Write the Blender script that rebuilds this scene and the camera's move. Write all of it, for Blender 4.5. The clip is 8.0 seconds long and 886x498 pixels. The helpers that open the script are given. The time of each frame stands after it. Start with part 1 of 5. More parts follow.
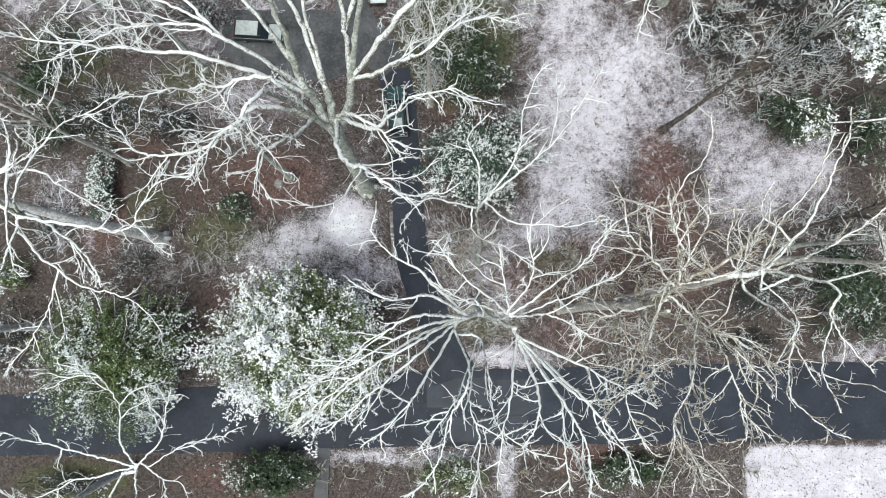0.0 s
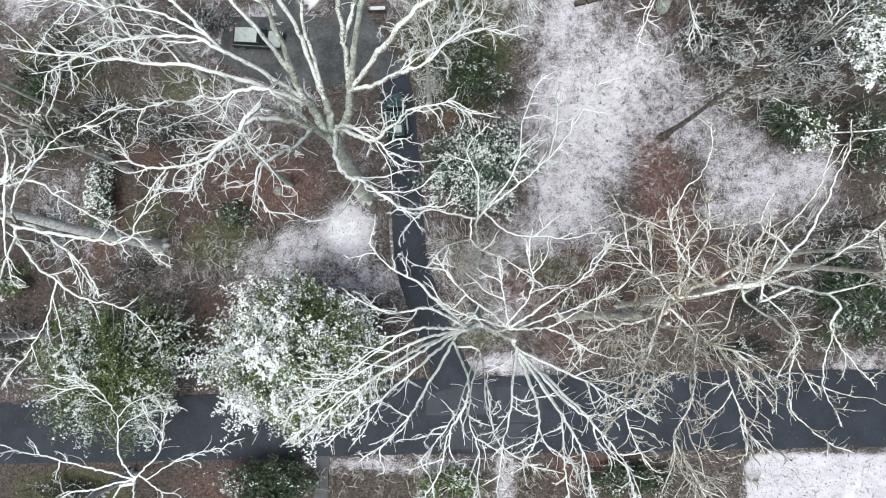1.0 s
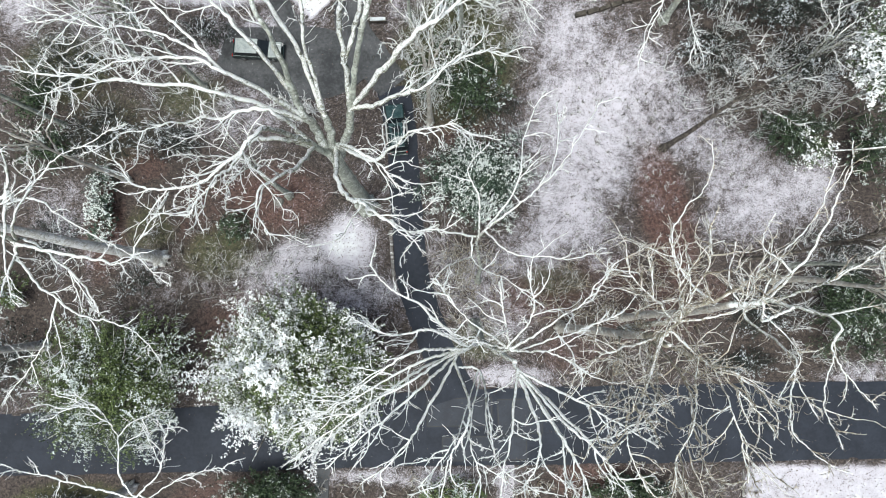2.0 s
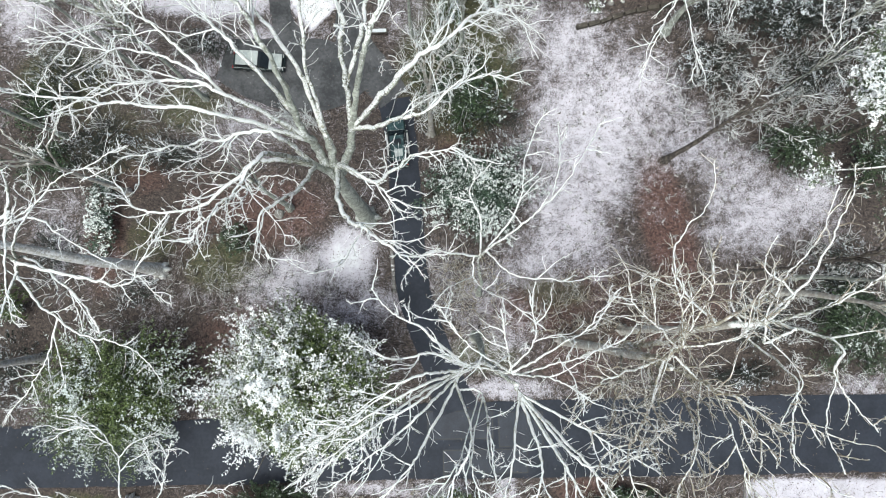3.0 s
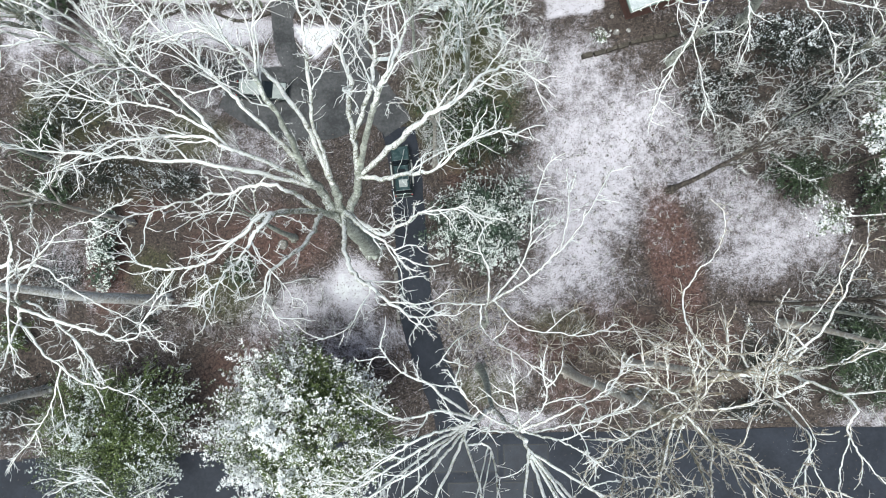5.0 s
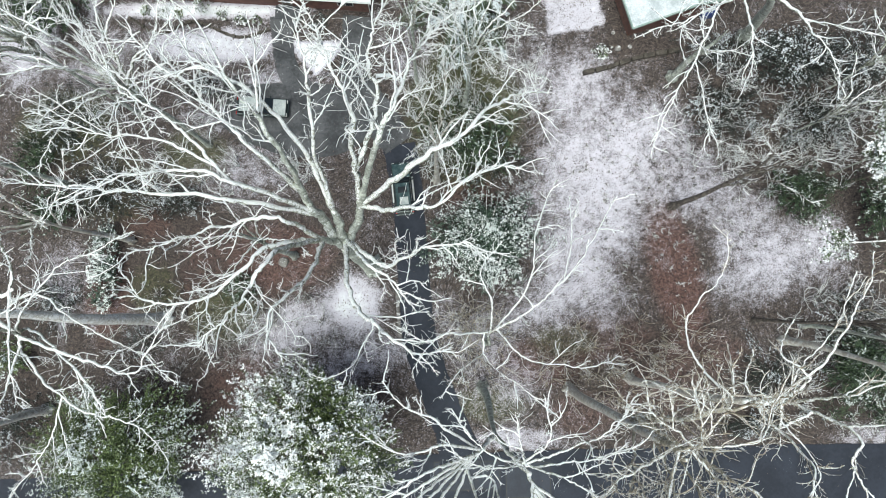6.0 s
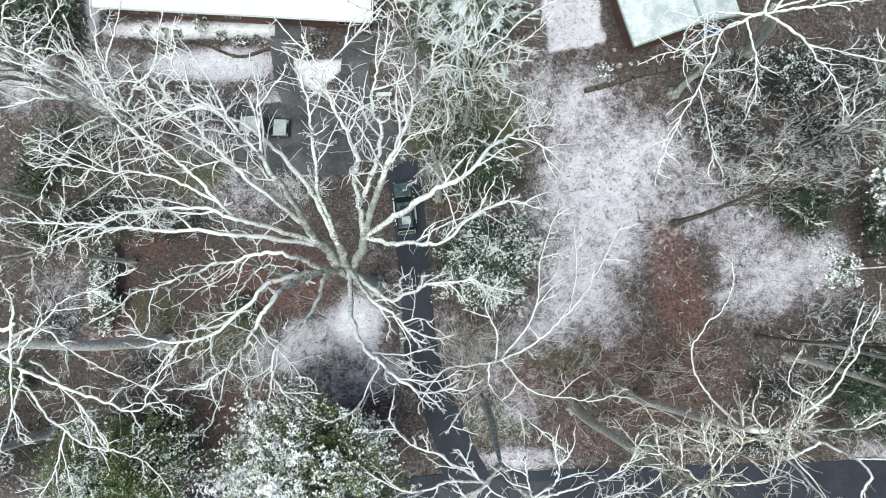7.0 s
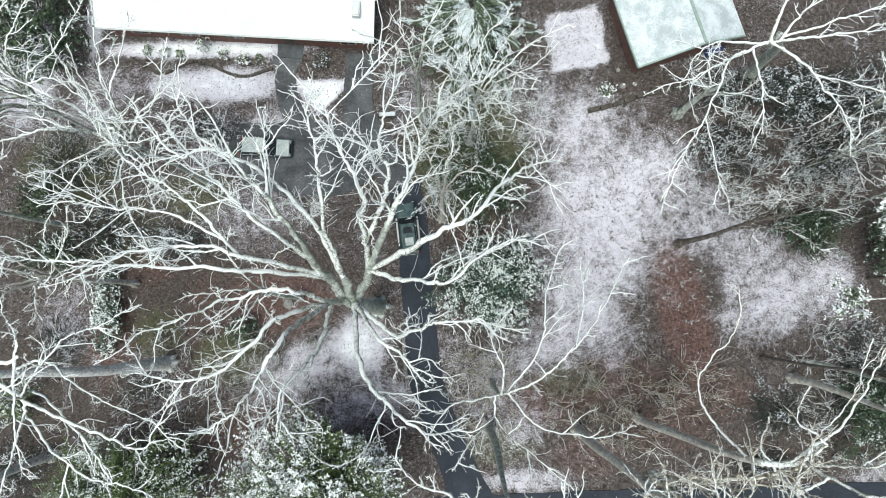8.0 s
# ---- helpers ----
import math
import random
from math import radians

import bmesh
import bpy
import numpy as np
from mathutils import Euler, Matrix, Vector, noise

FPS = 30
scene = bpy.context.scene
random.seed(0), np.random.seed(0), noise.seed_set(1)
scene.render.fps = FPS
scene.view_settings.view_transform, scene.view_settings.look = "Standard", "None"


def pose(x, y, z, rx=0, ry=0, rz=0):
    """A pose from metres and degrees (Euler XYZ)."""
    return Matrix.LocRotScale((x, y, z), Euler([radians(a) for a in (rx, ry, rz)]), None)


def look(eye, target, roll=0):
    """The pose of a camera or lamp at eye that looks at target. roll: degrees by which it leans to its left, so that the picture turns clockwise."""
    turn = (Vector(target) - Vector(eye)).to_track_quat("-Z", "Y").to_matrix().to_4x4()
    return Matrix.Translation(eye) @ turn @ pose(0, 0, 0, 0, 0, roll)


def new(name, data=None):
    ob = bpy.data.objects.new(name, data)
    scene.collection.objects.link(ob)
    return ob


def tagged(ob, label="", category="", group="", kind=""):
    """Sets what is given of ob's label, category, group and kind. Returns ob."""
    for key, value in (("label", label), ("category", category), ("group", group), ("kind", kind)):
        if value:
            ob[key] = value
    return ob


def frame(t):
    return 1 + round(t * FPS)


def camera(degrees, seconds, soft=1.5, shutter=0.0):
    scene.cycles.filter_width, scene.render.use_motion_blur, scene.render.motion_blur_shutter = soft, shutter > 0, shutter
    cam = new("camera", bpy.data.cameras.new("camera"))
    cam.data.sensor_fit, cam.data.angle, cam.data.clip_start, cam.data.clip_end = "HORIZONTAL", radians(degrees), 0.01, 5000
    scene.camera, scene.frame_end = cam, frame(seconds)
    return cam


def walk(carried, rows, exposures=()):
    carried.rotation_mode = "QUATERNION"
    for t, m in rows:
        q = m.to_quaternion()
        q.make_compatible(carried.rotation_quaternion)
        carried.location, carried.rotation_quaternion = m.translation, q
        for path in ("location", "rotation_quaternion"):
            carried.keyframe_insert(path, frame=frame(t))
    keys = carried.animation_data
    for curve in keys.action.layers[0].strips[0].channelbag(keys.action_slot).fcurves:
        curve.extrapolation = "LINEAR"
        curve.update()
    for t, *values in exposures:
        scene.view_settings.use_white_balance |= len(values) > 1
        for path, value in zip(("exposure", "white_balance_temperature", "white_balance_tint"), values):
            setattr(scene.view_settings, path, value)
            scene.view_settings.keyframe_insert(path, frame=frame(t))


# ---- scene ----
cam = camera(73.7, 8.0, soft=0.95)
METRES, EYE, TILT, LEAN, TURN = 11.8, 58.0, -84.4, 0.0, 0.0
ROWS = [
    (0.0, 0.0, 0.0, 0.0, -0.0, 0.0, -0.0),
    (0.5, 0.0018, 0.0037, 0.0203, -0.013, 0.026, 0.02),
    (1.0, 0.0025, 0.0082, 0.0542, -0.026, 0.064, 0.02),
    (1.5, -0.0002, 0.0111, 0.1017, -0.039, 0.051, 0.01),
    (3.0, -0.011, 0.0182, 0.2618, -0.064, -0.039, -0.03),
    (3.5, -0.0195, 0.0246, 0.3173, -0.039, -0.013, -0.04),
    (4.0, -0.0292, 0.033, 0.3773, -0.064, 0.013, -0.03),
    (4.5, -0.0399, 0.0417, 0.4417, -0.039, 0.039, -0.03),
    (6.0, -0.0653, 0.0624, 0.6707, -0.116, -0.167, 0.12),
    (6.5, -0.076, 0.07, 0.7474, -0.18, -0.141, 0.59),
    (7.0, -0.0905, 0.0788, 0.8252, -0.206, -0.116, 0.59),
    (7.5, -0.1051, 0.0872, 0.9038, -0.219, -0.026, 0.62),
    (8.0, -0.1177, 0.0961, 0.9827, -0.206, 0.051, 0.65),
]
walk(cam, [(t, pose(0, 0, EYE, TILT, LEAN, TURN) @ pose(METRES * x, METRES * y, METRES * z, 90 + pitch, roll, yaw)) for t, x, y, z, yaw, pitch, roll in ROWS],
     [(0.0, 0.58, 6380, 8), (4.5, 0.64, 6350, 7), (8.0, 0.60, 6270, 4)])

# ---- world, sun, exposure: a bright, even winter overcast ----
world = bpy.data.worlds.new("overcast")
scene.world = world
world.use_nodes = True
wn = world.node_tree
sky = wn.nodes.new("ShaderNodeTexSky")
sky.sky_type, sky.sun_disc = "NISHITA", False
sky.sun_elevation, sky.sun_rotation = radians(70), radians(205)
sky.air_density, sky.dust_density, sky.ozone_density = 1.0, 4.0, 0.6
wn.links.new(sky.outputs[0], wn.nodes["Background"].inputs[0])
wn.nodes["Background"].inputs[1].default_value = 0.06
sun = new("sun", bpy.data.lights.new("sun", "SUN"))
sun.data.energy, sun.data.angle, sun.data.color = 2.8, radians(40), (0.98, 1.0, 0.94)
sun.matrix_basis = look((-6, -12, 40), (0, 0, 0))


# ---- materials ----
def material(name):
    m = bpy.data.materials.new(name)
    m.use_nodes = True
    return m, m.node_tree, m.node_tree.nodes["Principled BSDF"]


def node(nt, kind, **values):
    n = nt.nodes.new(kind)
    for key, value in values.items():
        n.inputs[key.replace("_", " ")].default_value = value
    return n


def noise_node(nt, scale, detail=4.0, rough=0.6, generated=None):
    n = node(nt, "ShaderNodeTexNoise", Scale=scale, Detail=detail, Roughness=rough)
    if generated is None:
        generated = nt.nodes.new("ShaderNodeNewGeometry").outputs["Position"]
    nt.links.new(generated, n.inputs["Vector"])
    return n.outputs["Fac"]


def calc(nt, op, a, b=0.0, c=0.0):
    n = nt.nodes.new("ShaderNodeMath")
    n.operation = op
    for i, v in enumerate((a, b, c)):
        if isinstance(v, (int, float)):
            n.inputs[i].default_value = v
        else:
            nt.links.new(v, n.inputs[i])
    return n.outputs[0]


def ramp(nt, value, low, high):
    n = nt.nodes.new("ShaderNodeMapRange")
    n.interpolation_type = "SMOOTHSTEP"
    nt.links.new(value, n.inputs[0])
    n.inputs[1].default_value, n.inputs[2].default_value = low, high
    return n.outputs[0]


def blend(nt, fac, a, b):
    n = nt.nodes.new("ShaderNodeMix")
    n.data_type = "RGBA"
    for slot, v in ((0, fac), (6, a), (7, b)):
        if isinstance(v, tuple):
            n.inputs[slot].default_value = (*v, 1)
        elif isinstance(v, (int, float)):
            n.inputs[slot].default_value = v
        else:
            nt.links.new(v, n.inputs[slot])
    return n.outputs[2]


def relief(nt, bsdf, height, strength, distance):
    n = node(nt, "ShaderNodeBump", Strength=strength, Distance=distance)
    nt.links.new(height, n.inputs["Height"])
    nt.links.new(n.outputs[0], bsdf.inputs["Normal"])


SNOW = (0.90, 0.92, 0.92)


def bark_material(name, dark, light, low, high, rag=0.9, grain=5.0):
    """Bark with snow lying on whatever faces the sky; low and high: how steep a face still holds it."""
    m, nt, bsdf = material(name)
    geo = nt.nodes.new("ShaderNodeNewGeometry")
    xyz = nt.nodes.new("ShaderNodeSeparateXYZ")
    nt.links.new(geo.outputs["Normal"], xyz.inputs[0])
    pos = geo.outputs["Position"]
    clumps, fine, grit = noise_node(nt, 0.9, 2, 0.5, pos), noise_node(nt, grain, 4, 0.7, pos), noise_node(nt, grain * 3.1, 3, 0.7, pos)
    v = xyz.outputs[2]
    for n, amount in ((fine, rag), (grit, rag * 1.1), (clumps, 0.7)):
        v = calc(nt, "ADD", v, calc(nt, "MULTIPLY", calc(nt, "SUBTRACT", n, 0.5), amount))
    bark = blend(nt, ramp(nt, fine, 0.3, 0.7), dark, light)
    bark = blend(nt, ramp(nt, noise_node(nt, 2.3, 4, 0.7, pos), 0.46, 0.62), bark, tuple(min(0.7, 1.3 * q) for q in light))
    nt.links.new(blend(nt, ramp(nt, v, low, high), bark, SNOW), bsdf.inputs["Base Color"])
    bsdf.inputs["Roughness"].default_value = 0.85
    relief(nt, bsdf, grit, 0.9, 0.06)
    return m


BARK_PALE = bark_material("pale_bark_snow", (0.12, 0.12, 0.088), (0.37, 0.38, 0.30), 0.18, 0.34, 2.5, 6.0)
BARK_GREY = bark_material("grey_green_bark", (0.19, 0.20, 0.165), (0.46, 0.49, 0.43), 0.5, 0.8, 2.2, 6.0)
BARK_BUFF = bark_material("buff_bark_snow", (0.33, 0.30, 0.25), (0.62, 0.575, 0.505), 0.5, 0.8, 2.3)
BARK_OLIVE = bark_material("olive_bark_snow", (0.19, 0.172, 0.125), (0.45, 0.41, 0.32), 0.42, 0.75, 2.3)
BARK_PLASTERED = bark_material("snow_plastered_bark", (0.36, 0.345, 0.31), (0.72, 0.70, 0.66), 0.25, 0.7, 2.3)
BARK_DARK = bark_material("dark_bark_snow", (0.03, 0.026, 0.022), (0.15, 0.13, 0.11), 0.6, 1.1, 1.8)
TWIG_SNOW = bark_material("twig_snow", (0.09, 0.08, 0.06), (0.22, 0.20, 0.16), -0.10, 0.12, 1.8, 7.0)
TWIG_BUFF = bark_material("twig_buff", (0.17, 0.142, 0.098), (0.41, 0.355, 0.265), 0.52, 0.95, 1.8, 8.0)
TWIG_DARK = bark_material("twig_dark", (0.07, 0.058, 0.05), (0.17, 0.145, 0.12), 0.35, 0.9, 1.5, 8.0)


def leaf_material(name, green, pale, low, high, snow=(0.74, 0.77, 0.78)):
    """Leaves with snow on some, as their snow attribute says."""
    m, nt, bsdf = material(name)
    geo = nt.nodes.new("ShaderNodeNewGeometry")
    xyz = nt.nodes.new("ShaderNodeSeparateXYZ")
    nt.links.new(geo.outputs["Normal"], xyz.inputs[0])
    up = calc(nt, "ABSOLUTE", xyz.outputs[2])
    held = nt.nodes.new("ShaderNodeAttribute")
    held.attribute_name = "snow"
    one, pos = geo.outputs["Random Per Island"], geo.outputs["Position"]
    v = calc(nt, "ADD", calc(nt, "MULTIPLY", up, 0.4), calc(nt, "MULTIPLY", one, 0.55))
    v = calc(nt, "ADD", v, held.outputs["Fac"])
    v = calc(nt, "ADD", v, calc(nt, "MULTIPLY", calc(nt, "SUBTRACT", noise_node(nt, 9.0, 3, 0.6, pos), 0.5), 0.5))
    leaf = blend(nt, ramp(nt, calc(nt, "ADD", calc(nt, "MULTIPLY", one, 0.5), calc(nt, "MULTIPLY", noise_node(nt, 1.3, 3, 0.6, pos), 0.8)), 0.38, 0.95), green, pale)
    nt.links.new(blend(nt, ramp(nt, v, low, high), leaf, snow), bsdf.inputs["Base Color"])
    bsdf.inputs["Roughness"].default_value = 0.5
    return m


LEAF_SNOWY = leaf_material("snow_laden_leaf", (0.04, 0.065, 0.024), (0.14, 0.19, 0.085), 0.35, 0.5, (0.86, 0.88, 0.89))
LEAF_MAGNOLIA = leaf_material("windblown_snowy_leaf", (0.045, 0.07, 0.02), (0.19, 0.24, 0.09), 0.32, 0.60, (0.86, 0.885, 0.90))
LEAF_RHODO = leaf_material("dull_green_leaf", (0.012, 0.026, 0.018), (0.10, 0.16, 0.11), 0.42, 0.70, (0.74, 0.79, 0.77))
LEAF_DUSTED = leaf_material("snow_dusted_leaf", (0.018, 0.036, 0.010), (0.19, 0.25, 0.085), 0.60, 0.95, (0.66, 0.72, 0.71))
LEAF_GREEN = leaf_material("green_leaf", (0.008, 0.018, 0.010), (0.07, 0.11, 0.05), 0.8, 1.05, (0.6, 0.65, 0.63))
LEAF_FLECKED = leaf_material("flecked_undergrowth", (0.006, 0.010, 0.008), (0.045, 0.055, 0.044), 0.60, 0.84, (0.66, 0.70, 0.73))
NEEDLES = leaf_material("snowy_needles", (0.03, 0.048, 0.022), (0.09, 0.125, 0.062), 0.85, 1.05, (0.72, 0.78, 0.80))


def plain(name, a, b, scale=3.0, rough=0.6, metal=0.0, bump=0.2, speck=0.0):
    """Two tones mottled at two sizes; speck: the share dusted with snow."""
    m, nt, bsdf = material(name)
    pos = nt.nodes.new("ShaderNodeNewGeometry").outputs["Position"]
    wide, fine = noise_node(nt, scale, 4, 0.6, pos), noise_node(nt, scale * 9, 5, 0.7, pos)
    col = blend(nt, ramp(nt, calc(nt, "ADD", calc(nt, "MULTIPLY", wide, 0.6), calc(nt, "MULTIPLY", fine, 0.4)), 0.38, 0.62), a, b)
    if speck:
        v = calc(nt, "ADD", calc(nt, "MULTIPLY", noise_node(nt, 6, 6, 0.75, pos), 0.6), calc(nt, "MULTIPLY", wide, 0.4))
        col = blend(nt, ramp(nt, v, 0.68 - 0.36 * speck, 0.78 - 0.36 * speck), col, SNOW)
    nt.links.new(col, bsdf.inputs["Base Color"])
    bsdf.inputs["Roughness"].default_value, bsdf.inputs["Metallic"].default_value = rough, metal
    relief(nt, bsdf, fine, bump, 0.02)
    return m


ASPHALT = plain("wet_asphalt", (0.008, 0.0115, 0.020), (0.019, 0.0245, 0.038), 0.35, 0.8, 0, 0.3, 0.13)
# frost on the parking area; its paleness also paints haze over the drive's end
ASPHALT_FROST_HAZE = plain("frosted_and_hazed_asphalt", (0.026, 0.028, 0.031), (0.085, 0.087, 0.092), 0.4, 0.75, 0, 0.3, 0.22)
ASPHALT_NEW = plain("asphalt_patch", (0.012, 0.016, 0.026), (0.023, 0.029, 0.043), 0.7, 0.7)
ASPHALT_SEAM = plain("asphalt_seam", (0.010, 0.011, 0.013), (0.018, 0.02, 0.022), 2.0, 0.6)
SNOW_PACK = plain("snow_pack", (0.56, 0.585, 0.605), (0.67, 0.69, 0.705), 0.6, 0.7, 0, 0.3)
SNOW_THIN = plain("thin_snow", (0.36, 0.40, 0.42), (0.62, 0.66, 0.68), 0.7, 0.7, 0, 0.3)
# snow on the parked car; on the off-roader's roof a painted sky reflection
SNOW_DUST_SHEEN = plain("snow_dust_and_sheen", (0.24, 0.27, 0.265), (0.44, 0.475, 0.46), 0.9, 0.6, 0, 0.3)
BRICK = plain("red_brown_brick", (0.10, 0.055, 0.045), (0.16, 0.085, 0.068), 2.0, 0.85)
TRIM = plain("grey_trim_paint", (0.42, 0.43, 0.42), (0.55, 0.56, 0.55), 2.0, 0.5)
TRIM_GREEN = plain("grey_green_trim", (0.20, 0.27, 0.24), (0.32, 0.39, 0.35), 2.0, 0.5)
STONE = plain("grey_stone", (0.13, 0.125, 0.115), (0.27, 0.26, 0.245), 1.5, 0.85, 0, 0.5, 0.4)
CONCRETE = plain("concrete", (0.042, 0.045, 0.05), (0.08, 0.084, 0.09), 1.0, 0.8, 0, 0.3, 0.02)
TIMBER = plain("weathered_timber", (0.04, 0.034, 0.027), (0.10, 0.088, 0.072), 1.5, 0.85, 0, 0.5, 0.2)
GLASS_DARK = plain("dark_window_glass", (0.012, 0.016, 0.018), (0.02, 0.025, 0.028), 1.0, 0.06, 0, 0.0)
CAR_PAINT = plain("dark_green_paint", (0.022, 0.034, 0.034), (0.032, 0.046, 0.046), 1.0, 0.22, 0.2, 0.0)
# snow dust on the bonnet; the same flecks imitate reflected sky on the roof
CAR_DUST_SHEEN = plain("paint_under_snow_dust_and_sheen", (0.012, 0.038, 0.040), (0.05, 0.085, 0.088), 2.0, 0.2, 0, 0.1, 0.25)
RUBBER = plain("tyre_rubber", (0.012, 0.012, 0.012), (0.022, 0.022, 0.022), 4.0, 0.8)
CHROME = plain("chrome", (0.6, 0.6, 0.6), (0.75, 0.75, 0.75), 3.0, 0.2, 1.0, 0.0)
LAMP_RED = plain("red_lamp_lens", (0.22, 0.01, 0.01), (0.3, 0.02, 0.02), 3.0, 0.2, 0, 0.0)
LAMP_CLEAR = plain("clear_lamp_lens", (0.5, 0.5, 0.5), (0.65, 0.65, 0.65), 3.0, 0.1, 0, 0.0)
BLUE_TARP = plain("blue_plastic_sheet", (0.015, 0.03, 0.12), (0.03, 0.06, 0.2), 2.0, 0.4)


def litter_material():
    m, nt, bsdf = material("fallen_leaf")
    one = nt.nodes.new("ShaderNodeNewGeometry").outputs["Random Per Island"]
    col = blend(nt, ramp(nt, one, 0.0, 0.6), (0.022, 0.015, 0.013), (0.14, 0.105, 0.086))
    nt.links.new(blend(nt, ramp(nt, one, 0.955, 0.965), col, (0.5, 0.5, 0.5)), bsdf.inputs["Base Color"])
    bsdf.inputs["Roughness"].default_value = 0.8
    return m


LITTER = litter_material()


def ground_material():
    """Leaf litter, moss and patchy snow; the cover attribute says how much snow, red leaf and moss lie where."""
    m, nt, bsdf = material("woodland_floor")
    at = nt.nodes.new("ShaderNodeAttribute")
    at.attribute_name = "cover"
    rgb = nt.nodes.new("ShaderNodeSeparateColor")
    nt.links.new(at.outputs["Color"], rgb.inputs[0])
    pos = nt.nodes.new("ShaderNodeNewGeometry").outputs["Position"]
    wide, mid, patch = noise_node(nt, 0.22, 4, 0.6, pos), noise_node(nt, 1.1, 5, 0.7, pos), noise_node(nt, 2.7, 4, 0.65, pos)
    fine, grit = noise_node(nt, 5.5, 6, 0.75, pos), noise_node(nt, 15, 4, 0.75, pos)
    tone = ramp(nt, calc(nt, "ADD", calc(nt, "MULTIPLY", fine, 0.6), calc(nt, "MULTIPLY", patch, 0.4)), 0.36, 0.64)
    litter = blend(nt, tone, (0.007, 0.0055, 0.005), (0.105, 0.082, 0.072))
    red = blend(nt, tone, (0.022, 0.010, 0.008), (0.165, 0.093, 0.078))
    moss = blend(nt, tone, (0.018, 0.022, 0.009), (0.105, 0.105, 0.050))
    base = blend(nt, ramp(nt, calc(nt, "ADD", rgb.outputs[1], calc(nt, "MULTIPLY", calc(nt, "SUBTRACT", mid, 0.5), 0.9)), 0.35, 0.95), litter, red)
    base = blend(nt, ramp(nt, calc(nt, "ADD", rgb.outputs[2], calc(nt, "MULTIPLY", calc(nt, "SUBTRACT", mid, 0.5), 0.9)), 0.4, 0.9), base, moss)
    base = blend(nt, ramp(nt, noise_node(nt, 1.9, 4, 0.7, pos), 0.42, 0.32), base, (0.009, 0.0075, 0.0065))
    v = rgb.outputs[0]
    for n, k in ((wide, 0.45), (noise_node(nt, 0.55, 4, 0.65, pos), 0.5), (mid, 0.5), (patch, 0.25)):
        v = calc(nt, "ADD", v, calc(nt, "MULTIPLY", calc(nt, "SUBTRACT", n, 0.5), k))
    speck = calc(nt, "ADD", calc(nt, "MULTIPLY", fine, 0.3), calc(nt, "MULTIPLY", grit, 0.7))
    snow = ramp(nt, calc(nt, "ADD", v, calc(nt, "MULTIPLY", calc(nt, "SUBTRACT", speck, 0.5), 3.2)), 0.36, 0.72)
    snow = calc(nt, "MAXIMUM", snow, calc(nt, "MULTIPLY", ramp(nt, v, 0.34, 0.95), 0.72))
    lying = blend(nt, ramp(nt, v, 0.8, 1.15), (0.545, 0.525, 0.58), (0.74, 0.76, 0.775))
    nt.links.new(blend(nt, snow, base, lying), bsdf.inputs["Base Color"])
    bsdf.inputs["Roughness"].default_value = 0.9
    relief(nt, bsdf, fine, 0.7, 0.06)
    return m


GROUND = ground_material()


# ---- mesh helpers ----
def linked(ob, parent):
    if parent is not None:
        ob.parent = parent
    return ob


def part(name, bm, mat, parent, label="", smooth=False):
    data = bpy.data.meshes.new(name)
    bm.to_mesh(data)
    bm.free()
    data.materials.append(mat)
    if smooth:
        data.shade_smooth()
    ob = linked(new(name, data), parent)
    return tagged(ob, label) if label else ob


def raw(name, verts, faces, mat, parent=None, label="", smooth=True):
    data = bpy.data.meshes.new(name)
    data.from_pydata([tuple(v) for v in verts], [], faces)
    data.materials.append(mat)
    if smooth:
        data.shade_smooth()
    ob = linked(new(name, data), parent)
    return tagged(ob, label) if label else ob


def thing(name, m, label, category, group="", kind=""):
    ob = new(name)
    ob.matrix_basis = m
    return tagged(ob, label, category, group, kind)


def box(bm, x, y, z, sx, sy, sz, bevel=0.0, turn=0.0, taper=1.0, segments=2):
    """A box with its middle at (x, y, z); taper narrows its top."""
    made = bmesh.ops.create_cube(bm, size=1.0)["verts"]
    for v in made:
        k = taper if v.co.z > 0 else 1.0
        v.co = Vector((v.co.x * sx * k, v.co.y * sy * k, v.co.z * sz))
    bmesh.ops.transform(bm, matrix=pose(x, y, z, 0, 0, turn), verts=made)
    if bevel:
        edges = list({e for v in made for e in v.link_edges})
        bmesh.ops.bevel(bm, geom=edges, offset=bevel, segments=segments, affect="EDGES", profile=0.6)
    return bm


def cylinder(bm, m, r, depth, sides=16, r2=None):
    bmesh.ops.create_cone(bm, cap_ends=True, segments=sides, radius1=r, radius2=r if r2 is None else r2, depth=depth, matrix=m)
    return bm


def smooth01(a):
    a = np.clip(a, 0, 1)
    return a * a * (3 - 2 * a)


def height(x, y):
    """The lie of the land: flat by the road, rising towards the far right."""
    if isinstance(x, (int, float)):
        p, q = min(1, max(0, (y - 20) / 14)), min(1, max(0, (x - 3) / 12))
        return 2.6 * p * p * (3 - 2 * p) * q * q * (3 - 2 * q)
    return 2.6 * smooth01((y - 20) / 14) * smooth01((x - 3) / 12)


# ---- ground ----
def blob(x, y, cx, cy, rx, ry, turn=0.0):
    c, s = math.cos(radians(turn)), math.sin(radians(turn))
    u, w = ((x - cx) * c + (y - cy) * s) / rx, ((y - cy) * c - (x - cx) * s) / ry
    return smooth01((1.75 - np.sqrt(u * u + w * w)) / 1.3)


